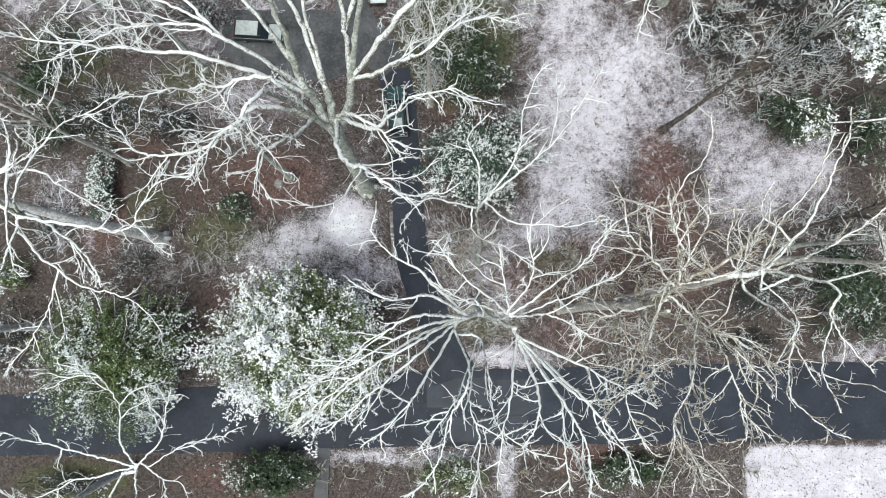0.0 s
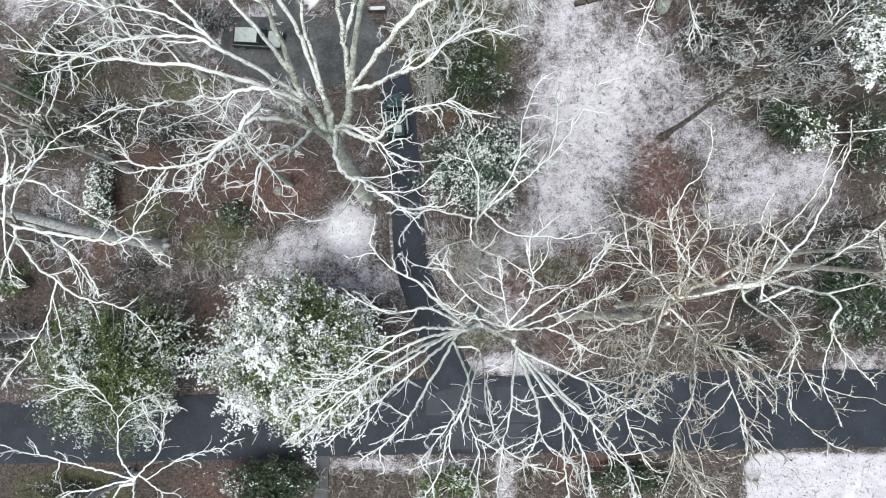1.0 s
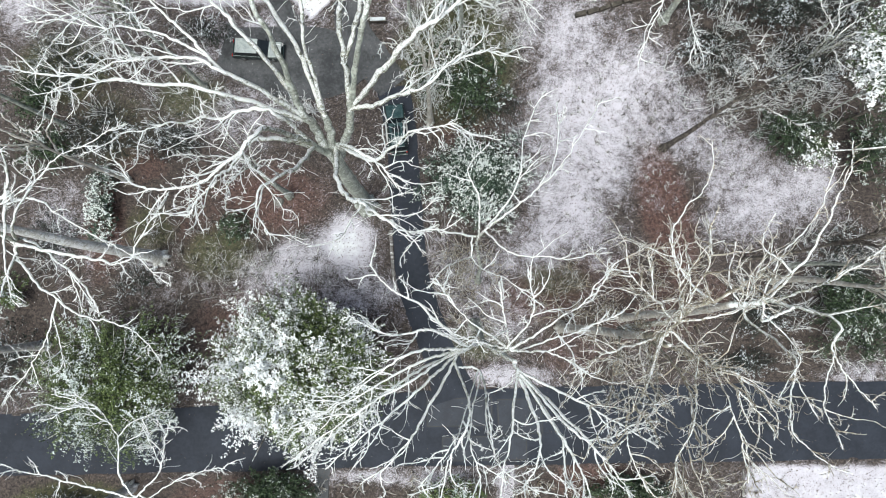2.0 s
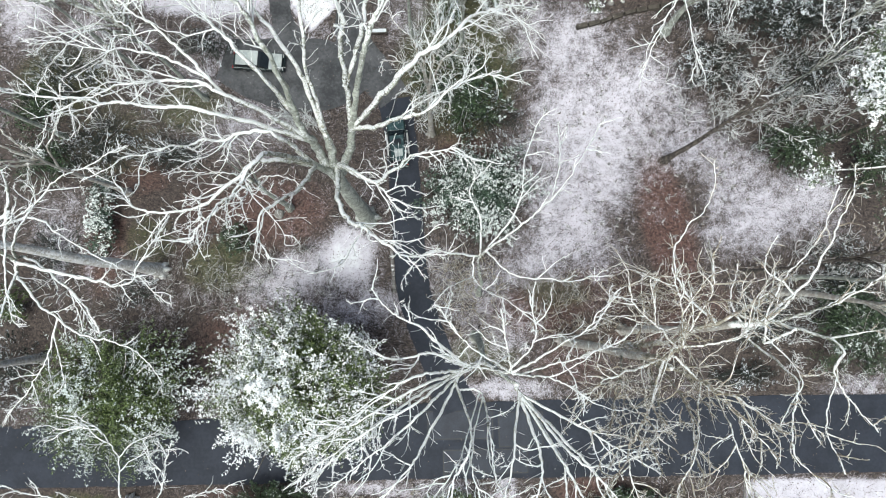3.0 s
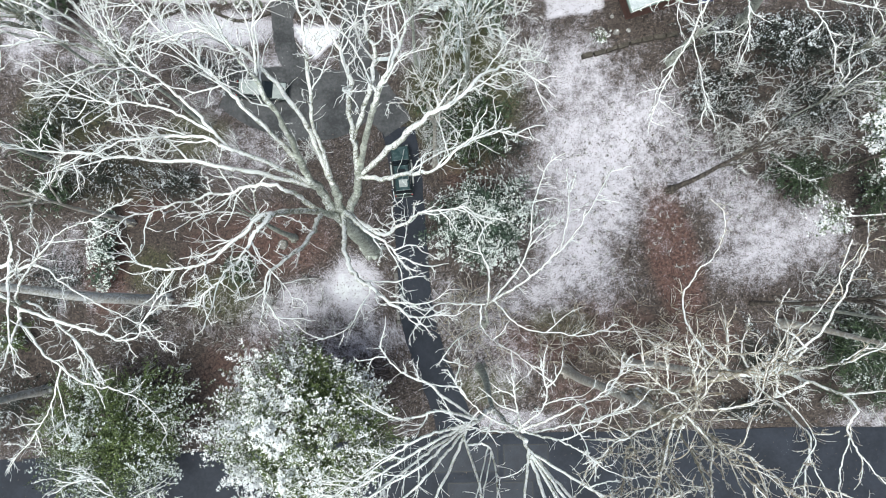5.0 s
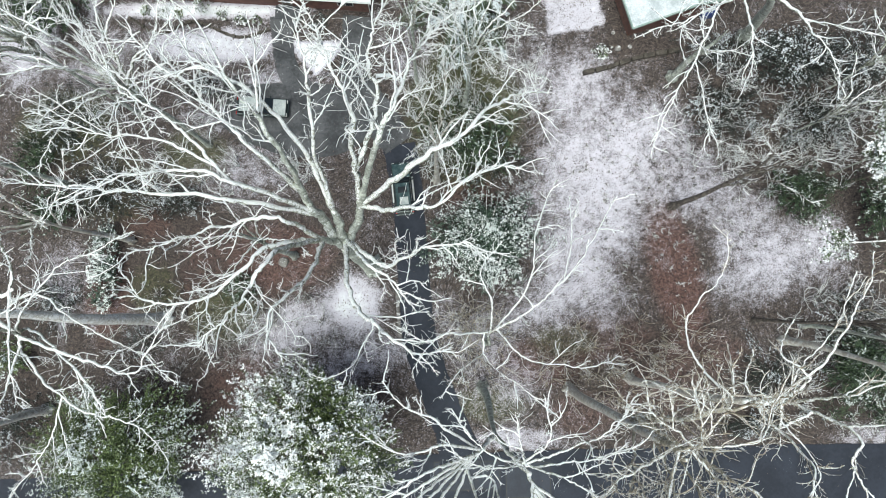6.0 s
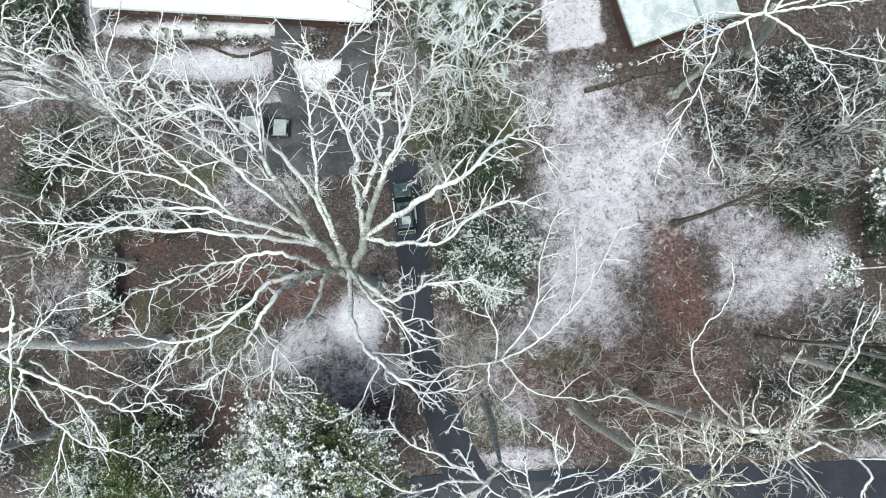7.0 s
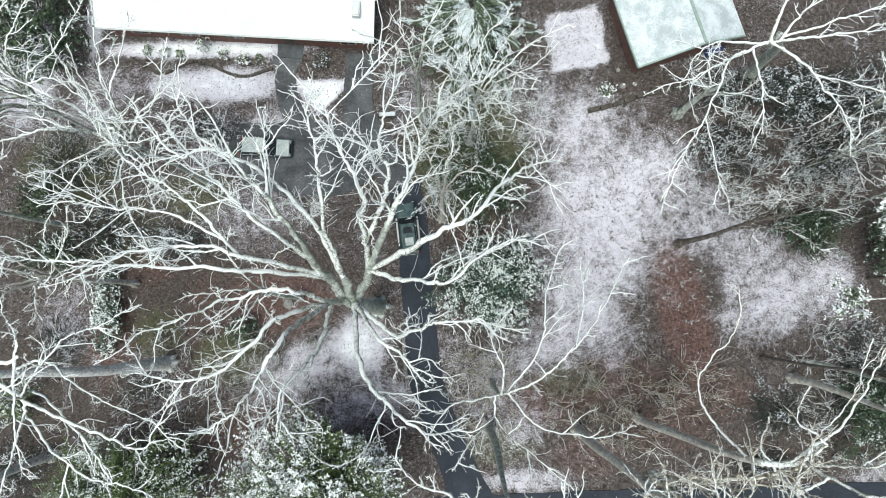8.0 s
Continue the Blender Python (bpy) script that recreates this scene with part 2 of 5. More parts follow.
def cover(x, y):
    """How much snow, red leaf and moss lie at each place."""
    s = np.full(x.shape, 0.22)
    for k, *b in SNOWY:
        s = np.maximum(s, 0.22 + (k - 0.22) * blob(x, y, *b))
    lawn = smooth01((2.2 - np.hypot(np.maximum(30.6 - x, 0), np.maximum(y + 15.0, 0))) / 0.5)
    s = np.maximum(s, 0.80 * lawn)
    island = smooth01((0.5 - np.maximum(np.abs(x + 13.4) - (y - 31.4) * 0.85, y - 34.4)) / 0.5)
    s = np.maximum(s, 1.1 * island)
    pad = np.maximum(np.abs((x - 12.2) + 0.14 * (y - 37.8)) - 2.7, np.abs((y - 37.8) - 0.14 * (x - 12.2)) - 3.1)
    s = np.maximum(s, 0.74 * smooth01(0.5 - pad / 0.5))
    r = np.full(x.shape, 0.3)
    for k, *b in REDDISH:
        f = blob(x, y, *b)
        r = np.maximum(r, k * f)
        s = s * (1 - 0.38 * k * f)
    for k, *b in BARE:
        s = s - k * blob(x, y, *b)
    g = np.full(x.shape, 0.2)
    for k, *b in MOSSY:
        g = np.maximum(g, k * blob(x, y, *b))
    return np.stack([s, r, g, np.ones(x.shape)], -1)


SNOWY = [(0.66, 15.8, 20.5, 6.5, 7.5, -25), (0.68, 12.5, 12.5, 3.4, 6), (0.58, 13, 28.5, 3, 4), (0.62, 34, 13.5, 5.5, 3.2), (0.6, 25, 21, 6, 5, 15),
         (0.95, -9.4, 8.2, 2.3, 2.4), (0.60, -10.5, 7.0, 3.4, 3.0), (0.64, -15, 6.0, 5, 2.4, 20), (0.5, -9, 3.5, 5, 2), (0.62, 6.8, -4.8, 4.2, 0.9), (0.46, 40, -4.4, 5, 1.0), (0.54, -3, -14.2, 9, 0.7),
         (0.7, 6.0, -15.6, 1.0, 2.8)]
SNOWY += [(1.0, -36.4, 43, 0.7, 5), (0.5, 7.5, 31.5, 3, 4.5), (0.46, -4, 33, 2.5, 3), (0.38, 11, 0.5, 9, 3.5), (0.40, -1, 5, 3, 4), (0.36, -22, 8, 8, 5), (0.5, -39, 21, 5, 4), (0.52, -34, 31.5, 4, 4), (0.6, 12, 7.2, 5.0, 3.4), (0.47, -15, 2.5, 6, 2.5), (0.44, -28, 29, 8, 4), (0.42, -20, 21, 5, 3), (0.62, 19.5, 24, 5, 4), (0.55, 30, 10.5, 4, 2), (0.95, -24, 34.3, 6.2, 1.5), (1.15, -25.5, 38.1, 8.6, 0.75), (0.7, -43, 36, 2.6, 5),
          (0.44, -37, 11, 3, 5), (0.2, 30, 27, 9, 5), (0.66, -37.7, 4.6, 0.6, 3.6), (0.66, -34.9, 5.0, 0.6, 3.0), (0.5, -17, 30.5, 4, 1.4), (0.56, 5.5, 5.0, 4, 2.6), (0.62, 29.6, 17.0, 3.4, 2.6, 20), (0.58, 37.4, 15.2, 2.2, 2.4), (0.55, 27.8, 13.6, 1.6, 2.4), (0.60, 6.5, 2.2, 5, 3.0), (0.56, 13.0, 4.0, 4.0, 3.6)]
REDDISH = [(1.0, 22.2, 11, 2.6, 7.4, 12), (0.75, 9, 2.5, 6, 2.6), (0.65, 24, 3, 6, 3), (0.8, -17, 12.5, 6, 4), (0.6, -24, 11, 3, 6), (0.7, -19, 0, 6, 4),
           (0.8, 14, -14.5, 4, 2), (0.7, -20, -16, 6, 2), (0.7, 2, 20, 3, 4), (0.65, 12.5, -2.5, 4, 2.5), (0.65, 15, 4.5, 6, 3), (0.6, 20, 0, 6, 3), (0.8, -33.5, 9, 2.5, 5), (0.7, -30, 16, 3, 2)]
BARE = [(0.2, -22, -16.8, 14, 2), (0.15, 33, 25, 9, 7), (0.3, 16.6, 36.5, 0.9, 4), (0.2, 19, 33.5, 4, 0.9), (0.25, 34, 27, 7, 6), (0.3, -37, -16.8, 8, 2.5), (0.25, -29, 14, 5, 4), (0.2, -30, 30, 5, 4), (0.3, -42, 2.5, 2.5, 5), (0.25, 42, 17, 3, 5), (0.3, -38.5, 19, 5, 4), (0.25, -31, 17, 4, 3), (0.2, 38, 26, 6, 6), (0.12, 16, 2, 8, 4), (0.15, 1.5, 28, 5, 7), (0.25, 30.5, 25.0, 5, 3), (0.3, 33, -5 + 2.5, 5, 2.5), (0.3, -37, 3.0, 3, 3), (0.3, -41, 1, 3, 5), (0.2, -38, 23, 5, 4), (0.2, 36, 21, 3, 4), (0.25, 14, -15.5, 8, 1.5), (0.2, -23, -1, 3, 3), (0.2, -24, 11, 6, 4)]
MOSSY = [(0.9, -35, -16.5, 6, 2), (0.7, -29, 9.5, 3, 3), (0.8, -22, 7, 4, 3), (0.7, -18, -6, 5, 2), (0.6, 0, -16, 5, 2), (0.6, -33, 20, 6, 5), (0.9, -38.5, 26, 5, 4), (0.8, -25.5, 23, 4, 3), (0.8, 4, -1.5, 4, 2), (0.7, 11, 4.5, 4, 2), (1.0, 1.5, 28, 6, 8), (0.5, 14, 1, 4, 2)]


def ground_sheet():
    xs = np.concatenate([np.linspace(-420, -70, 8), np.arange(-56, 56.1, 0.5), np.linspace(70, 420, 8)])
    ys = np.concatenate([np.linspace(-400, -45, 8), np.arange(-30, 56.1, 0.5), np.linspace(70, 450, 8)])
    gx, gy = np.meshgrid(xs, ys)
    gz = height(gx, gy)
    near = (np.abs(gx) < 57) & (gy > -31) & (gy < 57)
    for i, j in zip(*np.nonzero(near)):
        x, y = gx[i, j], gy[i, j]
        paved = on_paving(x, y)
        gz[i, j] += -0.10 if paved else 0.10 * noise.noise(Vector((x * 0.5, y * 0.5, 0))) + 0.05 * noise.noise(Vector((x * 1.7, y * 1.7, 3)))
    nx, ny = len(xs), len(ys)
    faces = [(j * nx + i, j * nx + i + 1, (j + 1) * nx + i + 1, (j + 1) * nx + i) for j in range(ny - 1) for i in range(nx - 1)]
    ob = raw("ground", np.stack([gx, gy, gz], -1).reshape(-1, 3), faces, GROUND)
    layer = ob.data.attributes.new("cover", "FLOAT_COLOR", "POINT")
    layer.data.foreach_set("color", cover(gx, gy).reshape(-1))
    return tagged(ob, "brown leaf litter dusted with patchy snow", "ground", kind="structure")


# the road runs across; the drive leaves it and bends to the house
ROAD = [(-60, -11.9, 5.6), (-43, -11.3, 5.7), (-20, -10.6, 6.2), (-4, -9.8, 6.9), (5, -9.6, 7.2), (20, -9.3, 7.3), (43, -8.9, 7.3), (60, -8.6, 7.3)]
DRIVE = [(1.2, -6.9, 4.6), (0.3, -4.2, 3.5), (-1.4, 0, 3.2), (-2.9, 4.6, 3.3), (-3.3, 8, 3.1), (-3.7, 13, 3.1), (-4.2, 19, 3.1), (-5.0, 24, 3.3), (-7.2, 27, 3.6), (-9.2, 30, 3.4), (-9.6, 33.5, 2.9), (-9.2, 37.4, 3.2)]
FORECOURT = [(-7.4, 27.6, 4.0), (-11.5, 26.6, 7.2), (-15.5, 26.6, 7.6), (-19, 27.2, 6.4), (-22.5, 28.2, 4.4)]
SPUR = [(-14.5, 29.0, 2.8), (-16.4, 32.0, 2.2), (-17.0, 35.2, 2.2), (-16.8, 37.2, 3.0)]


def spline(points, per=8):
    p = [Vector(q) for q in points]
    p = [2 * p[0] - p[1]] + p + [2 * p[-1] - p[-2]]
    out = []
    for i in range(1, len(p) - 2):
        for k in range(per):
            t = k / per
            a, b, c, d = p[i - 1], p[i], p[i + 1], p[i + 2]
            out.append(0.5 * (2 * b + (c - a) * t + (2 * a - 5 * b + 4 * c - d) * t * t + (3 * b - a - 3 * c + d) * t ** 3))
    return out + [p[-2]]


PAVED = [[(q.x, q.y, q.z * 0.5) for q in spline(line, 6)] for line in (ROAD, DRIVE, FORECOURT, SPUR)]


def paving_field():
    """Distance outside the nearest paved edge, on a quarter-metre grid."""
    gx, gy = np.meshgrid(np.arange(-60, 60, 0.25), np.arange(-32, 58, 0.25))
    best = np.full(gx.shape, 99.0)
    for line in PAVED:
        for (ax, ay, aw), (bx, by, bw) in zip(line, line[1:]):
            dx, dy = bx - ax, by - ay
            k = np.clip(((gx - ax) * dx + (gy - ay) * dy) / (dx * dx + dy * dy), 0, 1)
            best = np.minimum(best, np.hypot(gx - ax - k * dx, gy - ay - k * dy) - (aw + (bw - aw) * k))
    return best


FIELD = paving_field()


def on_paving(x, y, extra=0.0):
    i, j = int((y + 32) * 4), int((x + 60) * 4)
    return 0 <= i < FIELD.shape[0] and 0 <= j < FIELD.shape[1] and FIELD[i, j] < extra - 0.25


def ribbon(name, line, z, mat, label, category, depth=0.25, rag=0.12):
    """A paved strip with thickness and slightly ragged edges."""
    pts = spline(line, 14)
    verts, faces = [], []
    for i, q in enumerate(pts):
        a, b = pts[max(0, i - 1)], pts[min(len(pts) - 1, i + 1)]
        t = Vector((b.x - a.x, b.y - a.y, 0)).normalized()
        n = Vector((-t.y, t.x, 0))
        for s in (1, -1):
            w = q.z * 0.5 + rag * noise.noise(Vector((q.x * 0.9, q.y * 0.9, s * 7.0))) + rag * 0.6 * noise.noise(Vector((q.x * 3, q.y * 3, s * 3.0)))
            e = Vector((q.x, q.y, 0)) + n * (s * w)
            top = z + float(height(e.x, e.y))
            verts += [(e.x, e.y, top), (e.x, e.y, top - depth)]
    for i in range(len(pts) - 1):
        k = 4 * i
        faces += [(k, k + 2, k + 6, k + 4), (k, k + 4, k + 5, k + 1), (k + 2, k + 3, k + 7, k + 6)]
    return tagged(raw(name, verts, faces, mat, None, "", False), label, category, kind="structure")


ground_sheet()
ribbon("road", ROAD, 0.06, ASPHALT, "wet dark grey asphalt road", "road")
# same asphalt as the drive, its colour lightened to imitate haze
ribbon("driveway_end", DRIVE[7:], 0.079, ASPHALT_FROST_HAZE, "end of the driveway before the house, painted paler grey for haze", "driveway")
ribbon("driveway", DRIVE[:8], 0.075, ASPHALT, "narrow dark asphalt driveway leading to the house", "driveway")
ribbon("forecourt", FORECOURT, 0.068, ASPHALT_FROST_HAZE, "dark asphalt parking area before the house", "driveway")
ribbon("garden_path", SPUR, 0.082, ASPHALT_FROST_HAZE, "dark asphalt path to the house door", "path")
ribbon("front_walk", [(-11.4, -13.4, 1.35), (-11.5, -17, 1.3), (-11.6, -22, 1.3)], 0.10, CONCRETE, "narrow grey paved walk leading off the road", "path", rag=0.04)


# ---- trees ----
class Wood:
    """Collects tapered tubes for one mesh."""

    def __init__(self):
        self.verts, self.faces = [], []
        self.chance = random.Random(5)

    def tube(self, pts, radii, sides, rough=0.18):
        base, n = len(self.verts), len(pts)
        side = None
        for i in range(n):
            d = (pts[min(i + 1, n - 1)] - pts[max(i - 1, 0)])
            d = d.normalized() if d.length > 1e-6 else Vector((0, 0, 1))
            if side is None:
                side = d.cross(Vector((0, 0, 1)) if abs(d.z) < 0.9 else Vector((1, 0, 0)))
            side = side - d * side.dot(d)
            side = side.normalized() if side.length > 1e-6 else d.orthogonal().normalized()
            up = d.cross(side)
            for k in range(sides):
                a = 2 * math.pi * k / sides
                self.verts.append(pts[i] + (side * math.cos(a) + up * math.sin(a)) * radii[i] * self.chance.uniform(1 - rough, 1 + rough))
        for i in range(n - 1):
            for k in range(sides):
                a, b = base + i * sides + k, base + i * sides + (k + 1) % sides
                self.faces.append((a, b, b + sides, a + sides))
        self.verts.append(pts[-1] + (pts[-1] - pts[-2]).normalized() * radii[-1])
        tip = len(self.verts) - 1
        for k in range(sides):
            self.faces.append((base + (n - 1) * sides + k, base + (n - 1) * sides + (k + 1) % sides, tip))

    def mesh(self, name, mat, parent, label=""):
        return raw(name, self.verts, self.faces, mat, parent, label)


def crooked(rng, start, way, length, steps, kink, rise):
    """A branch's line: it wanders from side to side, and its end turns up or droops by rise."""
    pts, d = [start.copy()], way.normalized()
    for i in range(steps):
        d = (d + Vector((rng.gauss(0, kink), rng.gauss(0, kink), rng.gauss(0, kink * 0.6) + rise / steps))).normalized()
        pts.append(pts[-1] + d * (length / steps))
    return pts


def side_shoot(rng, d, low, high, flat=0.45):
    """A direction that forks off d by low to high degrees, more to the sides than up or down."""
    side = d.cross(Vector((0, 0, 1)))
    side = side.normalized() if side.length > 0.15 else Vector((rng.gauss(0, 1), rng.gauss(0, 1), 0)).normalized()
    up = side.cross(d).normalized()
    a = rng.choice((0, math.pi)) + rng.gauss(0, flat)
    out = side * math.cos(a) + up * math.sin(a)
    if rng.random() < 0.2:
        out = up
    k = radians(rng.uniform(low, high))
    return (d * math.cos(k) + out * math.sin(k)).normalized()


def spurs(rng, wood, pts, gap):
    """Short snow-clotted shoots and buds along a branch."""
    for p, q in zip(pts, pts[1:]):
        d = q - p
        for _ in range(max(1, int(d.length / gap + rng.random()))):
            here = p.lerp(q, rng.random())
            way = side_shoot(rng, d.normalized(), 35, 85, 0.8)
            l = rng.uniform(0.04, 0.15)
            bend = way + Vector((rng.gauss(0, 0.3), rng.gauss(0, 0.3), rng.gauss(0, 0.3)))
            wood.tube([here, here + way * l * 0.5, here + way * l * 0.5 + bend * l * 0.5], [0.020, 0.018, 0.010], 3, 0.2)


def twigs_on(rng, wood, pts, r, level, length, gap, rise):
    """Forks a line again and again into thinner, shorter ones."""
    total = sum((q - p).length for p, q in zip(pts, pts[1:]))
    s, at = gap * rng.uniform(0.3, 1.0), 0.0
    thin = (0.013, 0.026, 0.044)[level]
    for p, q in zip(pts, pts[1:]):
        seg = (q - p).length
        while s < at + seg:
            k = s / total
            here, d = p.lerp(q, (s - at) / seg), (q - p).normalized()
            l = length * rng.uniform(0.4, 1.25) * (1.15 - 0.55 * k)
            rr = max(thin, r * (1 - 0.6 * k) * rng.uniform(0.5, 0.8))
            way = side_shoot(rng, d, 22, 58) if level else side_shoot(rng, d, 25, 70)
            n = (4, 8, 11)[level]
            rough = (0.15, 0.28, 0.28)[level]
            line = crooked(rng, here, way, l, n, (0.26, 0.22, 0.17)[level], rise + rng.gauss(0, 0.25))
            wood.tube(line, [max(0.010, rr * (1 - 0.62 * i / n)) for i in range(n + 1)], (3, 4, 5)[level], rough)
            if level:
                spurs(rng, wood, line[:-2], 0.5)
            if level > 0:
                twigs_on(rng, wood, line, rr, level - 1, l * 0.52, (0, 0.5, 0.9)[level], rise)
            s += gap * rng.uniform(0.5, 1.6)
        at += seg


class Tree:
    def __init__(self, name, base, label, trunk_r, trunk_mat, twig_mat, seed, bend=(0, 0), top=17.0, category="tree", group="bare trees", taper=0.72):
        self.rng = random.Random(seed)
        z = float(height(*base))
        self.ob = thing(name, pose(base[0], base[1], z - 0.2), label, category, group)
        self.r, self.top, self.mat, self.twig = trunk_r, top, trunk_mat, twig_mat
        self.inv = Matrix.Translation((-base[0], -base[1], 0.2 - z))
        steps = 16
        wob = self.rng.uniform(0, 9)
        self.trunk = [Vector((bend[0] * (i / steps) ** 1.5 + 0.07 * math.sin(wob + i * 0.5), bend[1] * (i / steps) ** 1.5 + 0.07 * math.cos(wob + i * 0.6), top * i / steps)) for i in range(steps + 1)]
        radii = [trunk_r * (1.28 if i == 0 else 1.1 if i == 1 else 1 - taper * i / steps) for i in range(steps + 1)]
        w = Wood()
        w.tube(self.trunk, radii, 12, 0.1)
        for i in range(6):
            az, l = i * 1.05 + self.rng.uniform(-0.3, 0.3), trunk_r * self.rng.uniform(1.3, 1.75)
            way = Vector((math.cos(az), math.sin(az), 0))
            w.tube([Vector((0, 0, 0.9)) + way * trunk_r * 0.5, way * trunk_r * 1.2 + Vector((0, 0, 0.5)), way * l * 0.75 + Vector((0, 0, 0.2)), way * l + Vector((0, 0, 0.02))], [trunk_r * q for q in (0.5, 0.46, 0.34, 0.2)], 7, 0.2)
        w.mesh("trunk", BARK_GREY if trunk_mat is BARK_PALE else trunk_mat, self.ob)
        self.r_top, self.nodes, self.sway, self.merge = radii[-1], [], 0.2, True

    def limb(self, *points, r=None, spread=3.8, gap=1.5, level=2, rise=0.05, join=None, drop=3.5, stem=False):
        """One limb through the points (places in the world), with its boughs and twigs. It forks off the nearest limb that stands already, or off the trunk."""
        rng = self.rng
        pts = [self.inv @ Vector(p) for p in points]
        r0 = r or max(0.09, self.r_top * rng.uniform(0.5, 0.72))
        first = None
        if self.nodes and join is None and not stem:
            for i in reversed(range(max(1, len(pts) - 1) if self.merge else 1)):
                near, thick = min(self.nodes, key=lambda q: (q[0] - pts[i]).length_squared)
                away = (near - pts[i]).length
                if away < (2.4 if i == 0 else 1.15):
                    first, r0 = near, min(r0, thick * 0.92)
                    pts = pts[i + (1 if away < 1.3 and i + 1 < len(pts) else 0):]
                    break
        if first is None:
            k = min(self.top, self.top if join is None else join) - (0.3 if stem else rng.uniform(0, drop))
            first = min(self.trunk, key=lambda q: abs(q.z - k))
        line = spline([first] + pts, 13)
        for i, q in enumerate(line):
            sway = Vector((noise.noise(q * 0.7), noise.noise(q * 0.7 + Vector((9, 0, 0))), noise.noise(q * 0.7 + Vector((0, 9, 0))))) * self.sway
            kink = Vector((noise.noise(q * 1.9 + Vector((3, 0, 0))), noise.noise(q * 1.9 + Vector((0, 3, 0))), noise.noise(q * 1.9))) * self.sway * 0.5
            line[i] = q + (sway + kink) * min(1, i / 10) + Vector((rng.gauss(0, 0.02), rng.gauss(0, 0.02), rng.gauss(0, 0.015)))
        n = len(line) - 1
        radii = [max(0.034, r0 * (0.6 + 0.4 * (1 - i / n)) if stem else r0 * (0.22 + 0.78 * (1 - i / n) ** 1.4)) for i in range(n + 1)]
        w = Wood()
        w.tube(line, radii, 8, 0.16 if stem else 0.3)
        if join is None:
            self.nodes += [(q, t) for q, t in list(zip(line, radii))[(n // 2 if stem else 2)::2]]
        if not stem:
            spurs(rng, w, line[4:], 0.28)
        limb = w.mesh("limb", BARK_GREY if self.mat is BARK_PALE and r0 > 0.2 else self.mat, self.ob)
        if stem:
            return self
        w = Wood()
        twigs_on(rng, w, line[max(3, n // 3):], r0 * 0.5, level, spread, gap, rise)
        twigs_on(rng, w, line[-10:], r0 * 0.2, 1, spread * 0.35, 0.5, rise)
        twigs_on(rng, w, line[max(5, n // 4):], 0.02, 0, 1.2, 0.5, rise)
        if w.verts:
            tagged(w.mesh("twig_spray", self.twig, limb), "fine snow-covered twigs", kind="stuff")
        return self


HABIT = {}


def grow_limb(tree, *points, **more):
    tree.limb(*points, **{**HABIT.get(tree, {}), **more})


a = Tree("beech_tree", (-7.5, 11.8), "tall bare tree with pale snow-covered limbs beside the driveway", 0.78, BARK_PALE, TWIG_SNOW, 11, (0.1, 0.2), 17.5, taper=0.45)
b = Tree("beech_tree", (3.1, 0.2), "tall bare tree with a fan of snowy branches near the road", 0.42, BARK_PALE, TWIG_SNOW, 12, (-0.4, -0.7), 19.0, taper=0.7)
s = Tree("slender_tree", (3.4, 4.4), "slender bare tree with thin white forked branches", 0.26, BARK_PALE, TWIG_SNOW, 13, (-0.9, 1.0), 17.0)
c = Tree("oak_tree", (11.4, -0.1), "tall bare tree with a dense buff twiggy crown", 0.45, BARK_BUFF, TWIG_BUFF, 14, (0.3, 0.3), 23.0, taper=0.5)
d = Tree("oak_tree", (17.3, 0.9), "tall bare tree with crooked snow-topped branches", 0.38, BARK_BUFF, TWIG_BUFF, 15, (0.8, 1.0), 21.0, taper=0.45)
k = Tree("oak_tree", (28.6, 33.8), "big bare tree with heavy snow-laden boughs near the outbuilding", 0.55, BARK_PALE, TWIG_SNOW, 16, (-7.2, -4.4), 18.0)
e = Tree("beech_tree", (-27.7, 6.6), "stout bare tree with drooping snow-covered branches", 0.6, BARK_PLASTERED, TWIG_SNOW, 17, (-4.6, 1.0), 19.5, taper=0.6)
m = Tree("slender_tree", (-30.5, -19.5), "leaning bare tree with crooked white branches over the road", 0.2, BARK_PALE, TWIG_SNOW, 18, (11.0, 9.4), 21.0)
c.mat, d.mat, e.mat, b.sway, s.sway, b.merge = BARK_OLIVE, BARK_PALE, BARK_PALE, 0.10, 0.12, False
HABIT.update({a: dict(r=0.16, spread=3.6, gap=0.85), b: dict(r=0.11, gap=0.9, spread=2.4), s: dict(spread=2.0, gap=1.5, r=0.10), d: dict(spread=2.2, gap=1.8, r=0.105), e: dict(spread=2.2, gap=1.4, r=0.12, drop=1.5),
              m: dict(spread=2.4, gap=0.9, r=0.085), k: dict(spread=2.6, gap=1.0, r=0.12), c: dict(spread=3.2, gap=0.52, r=0.10, drop=7)})
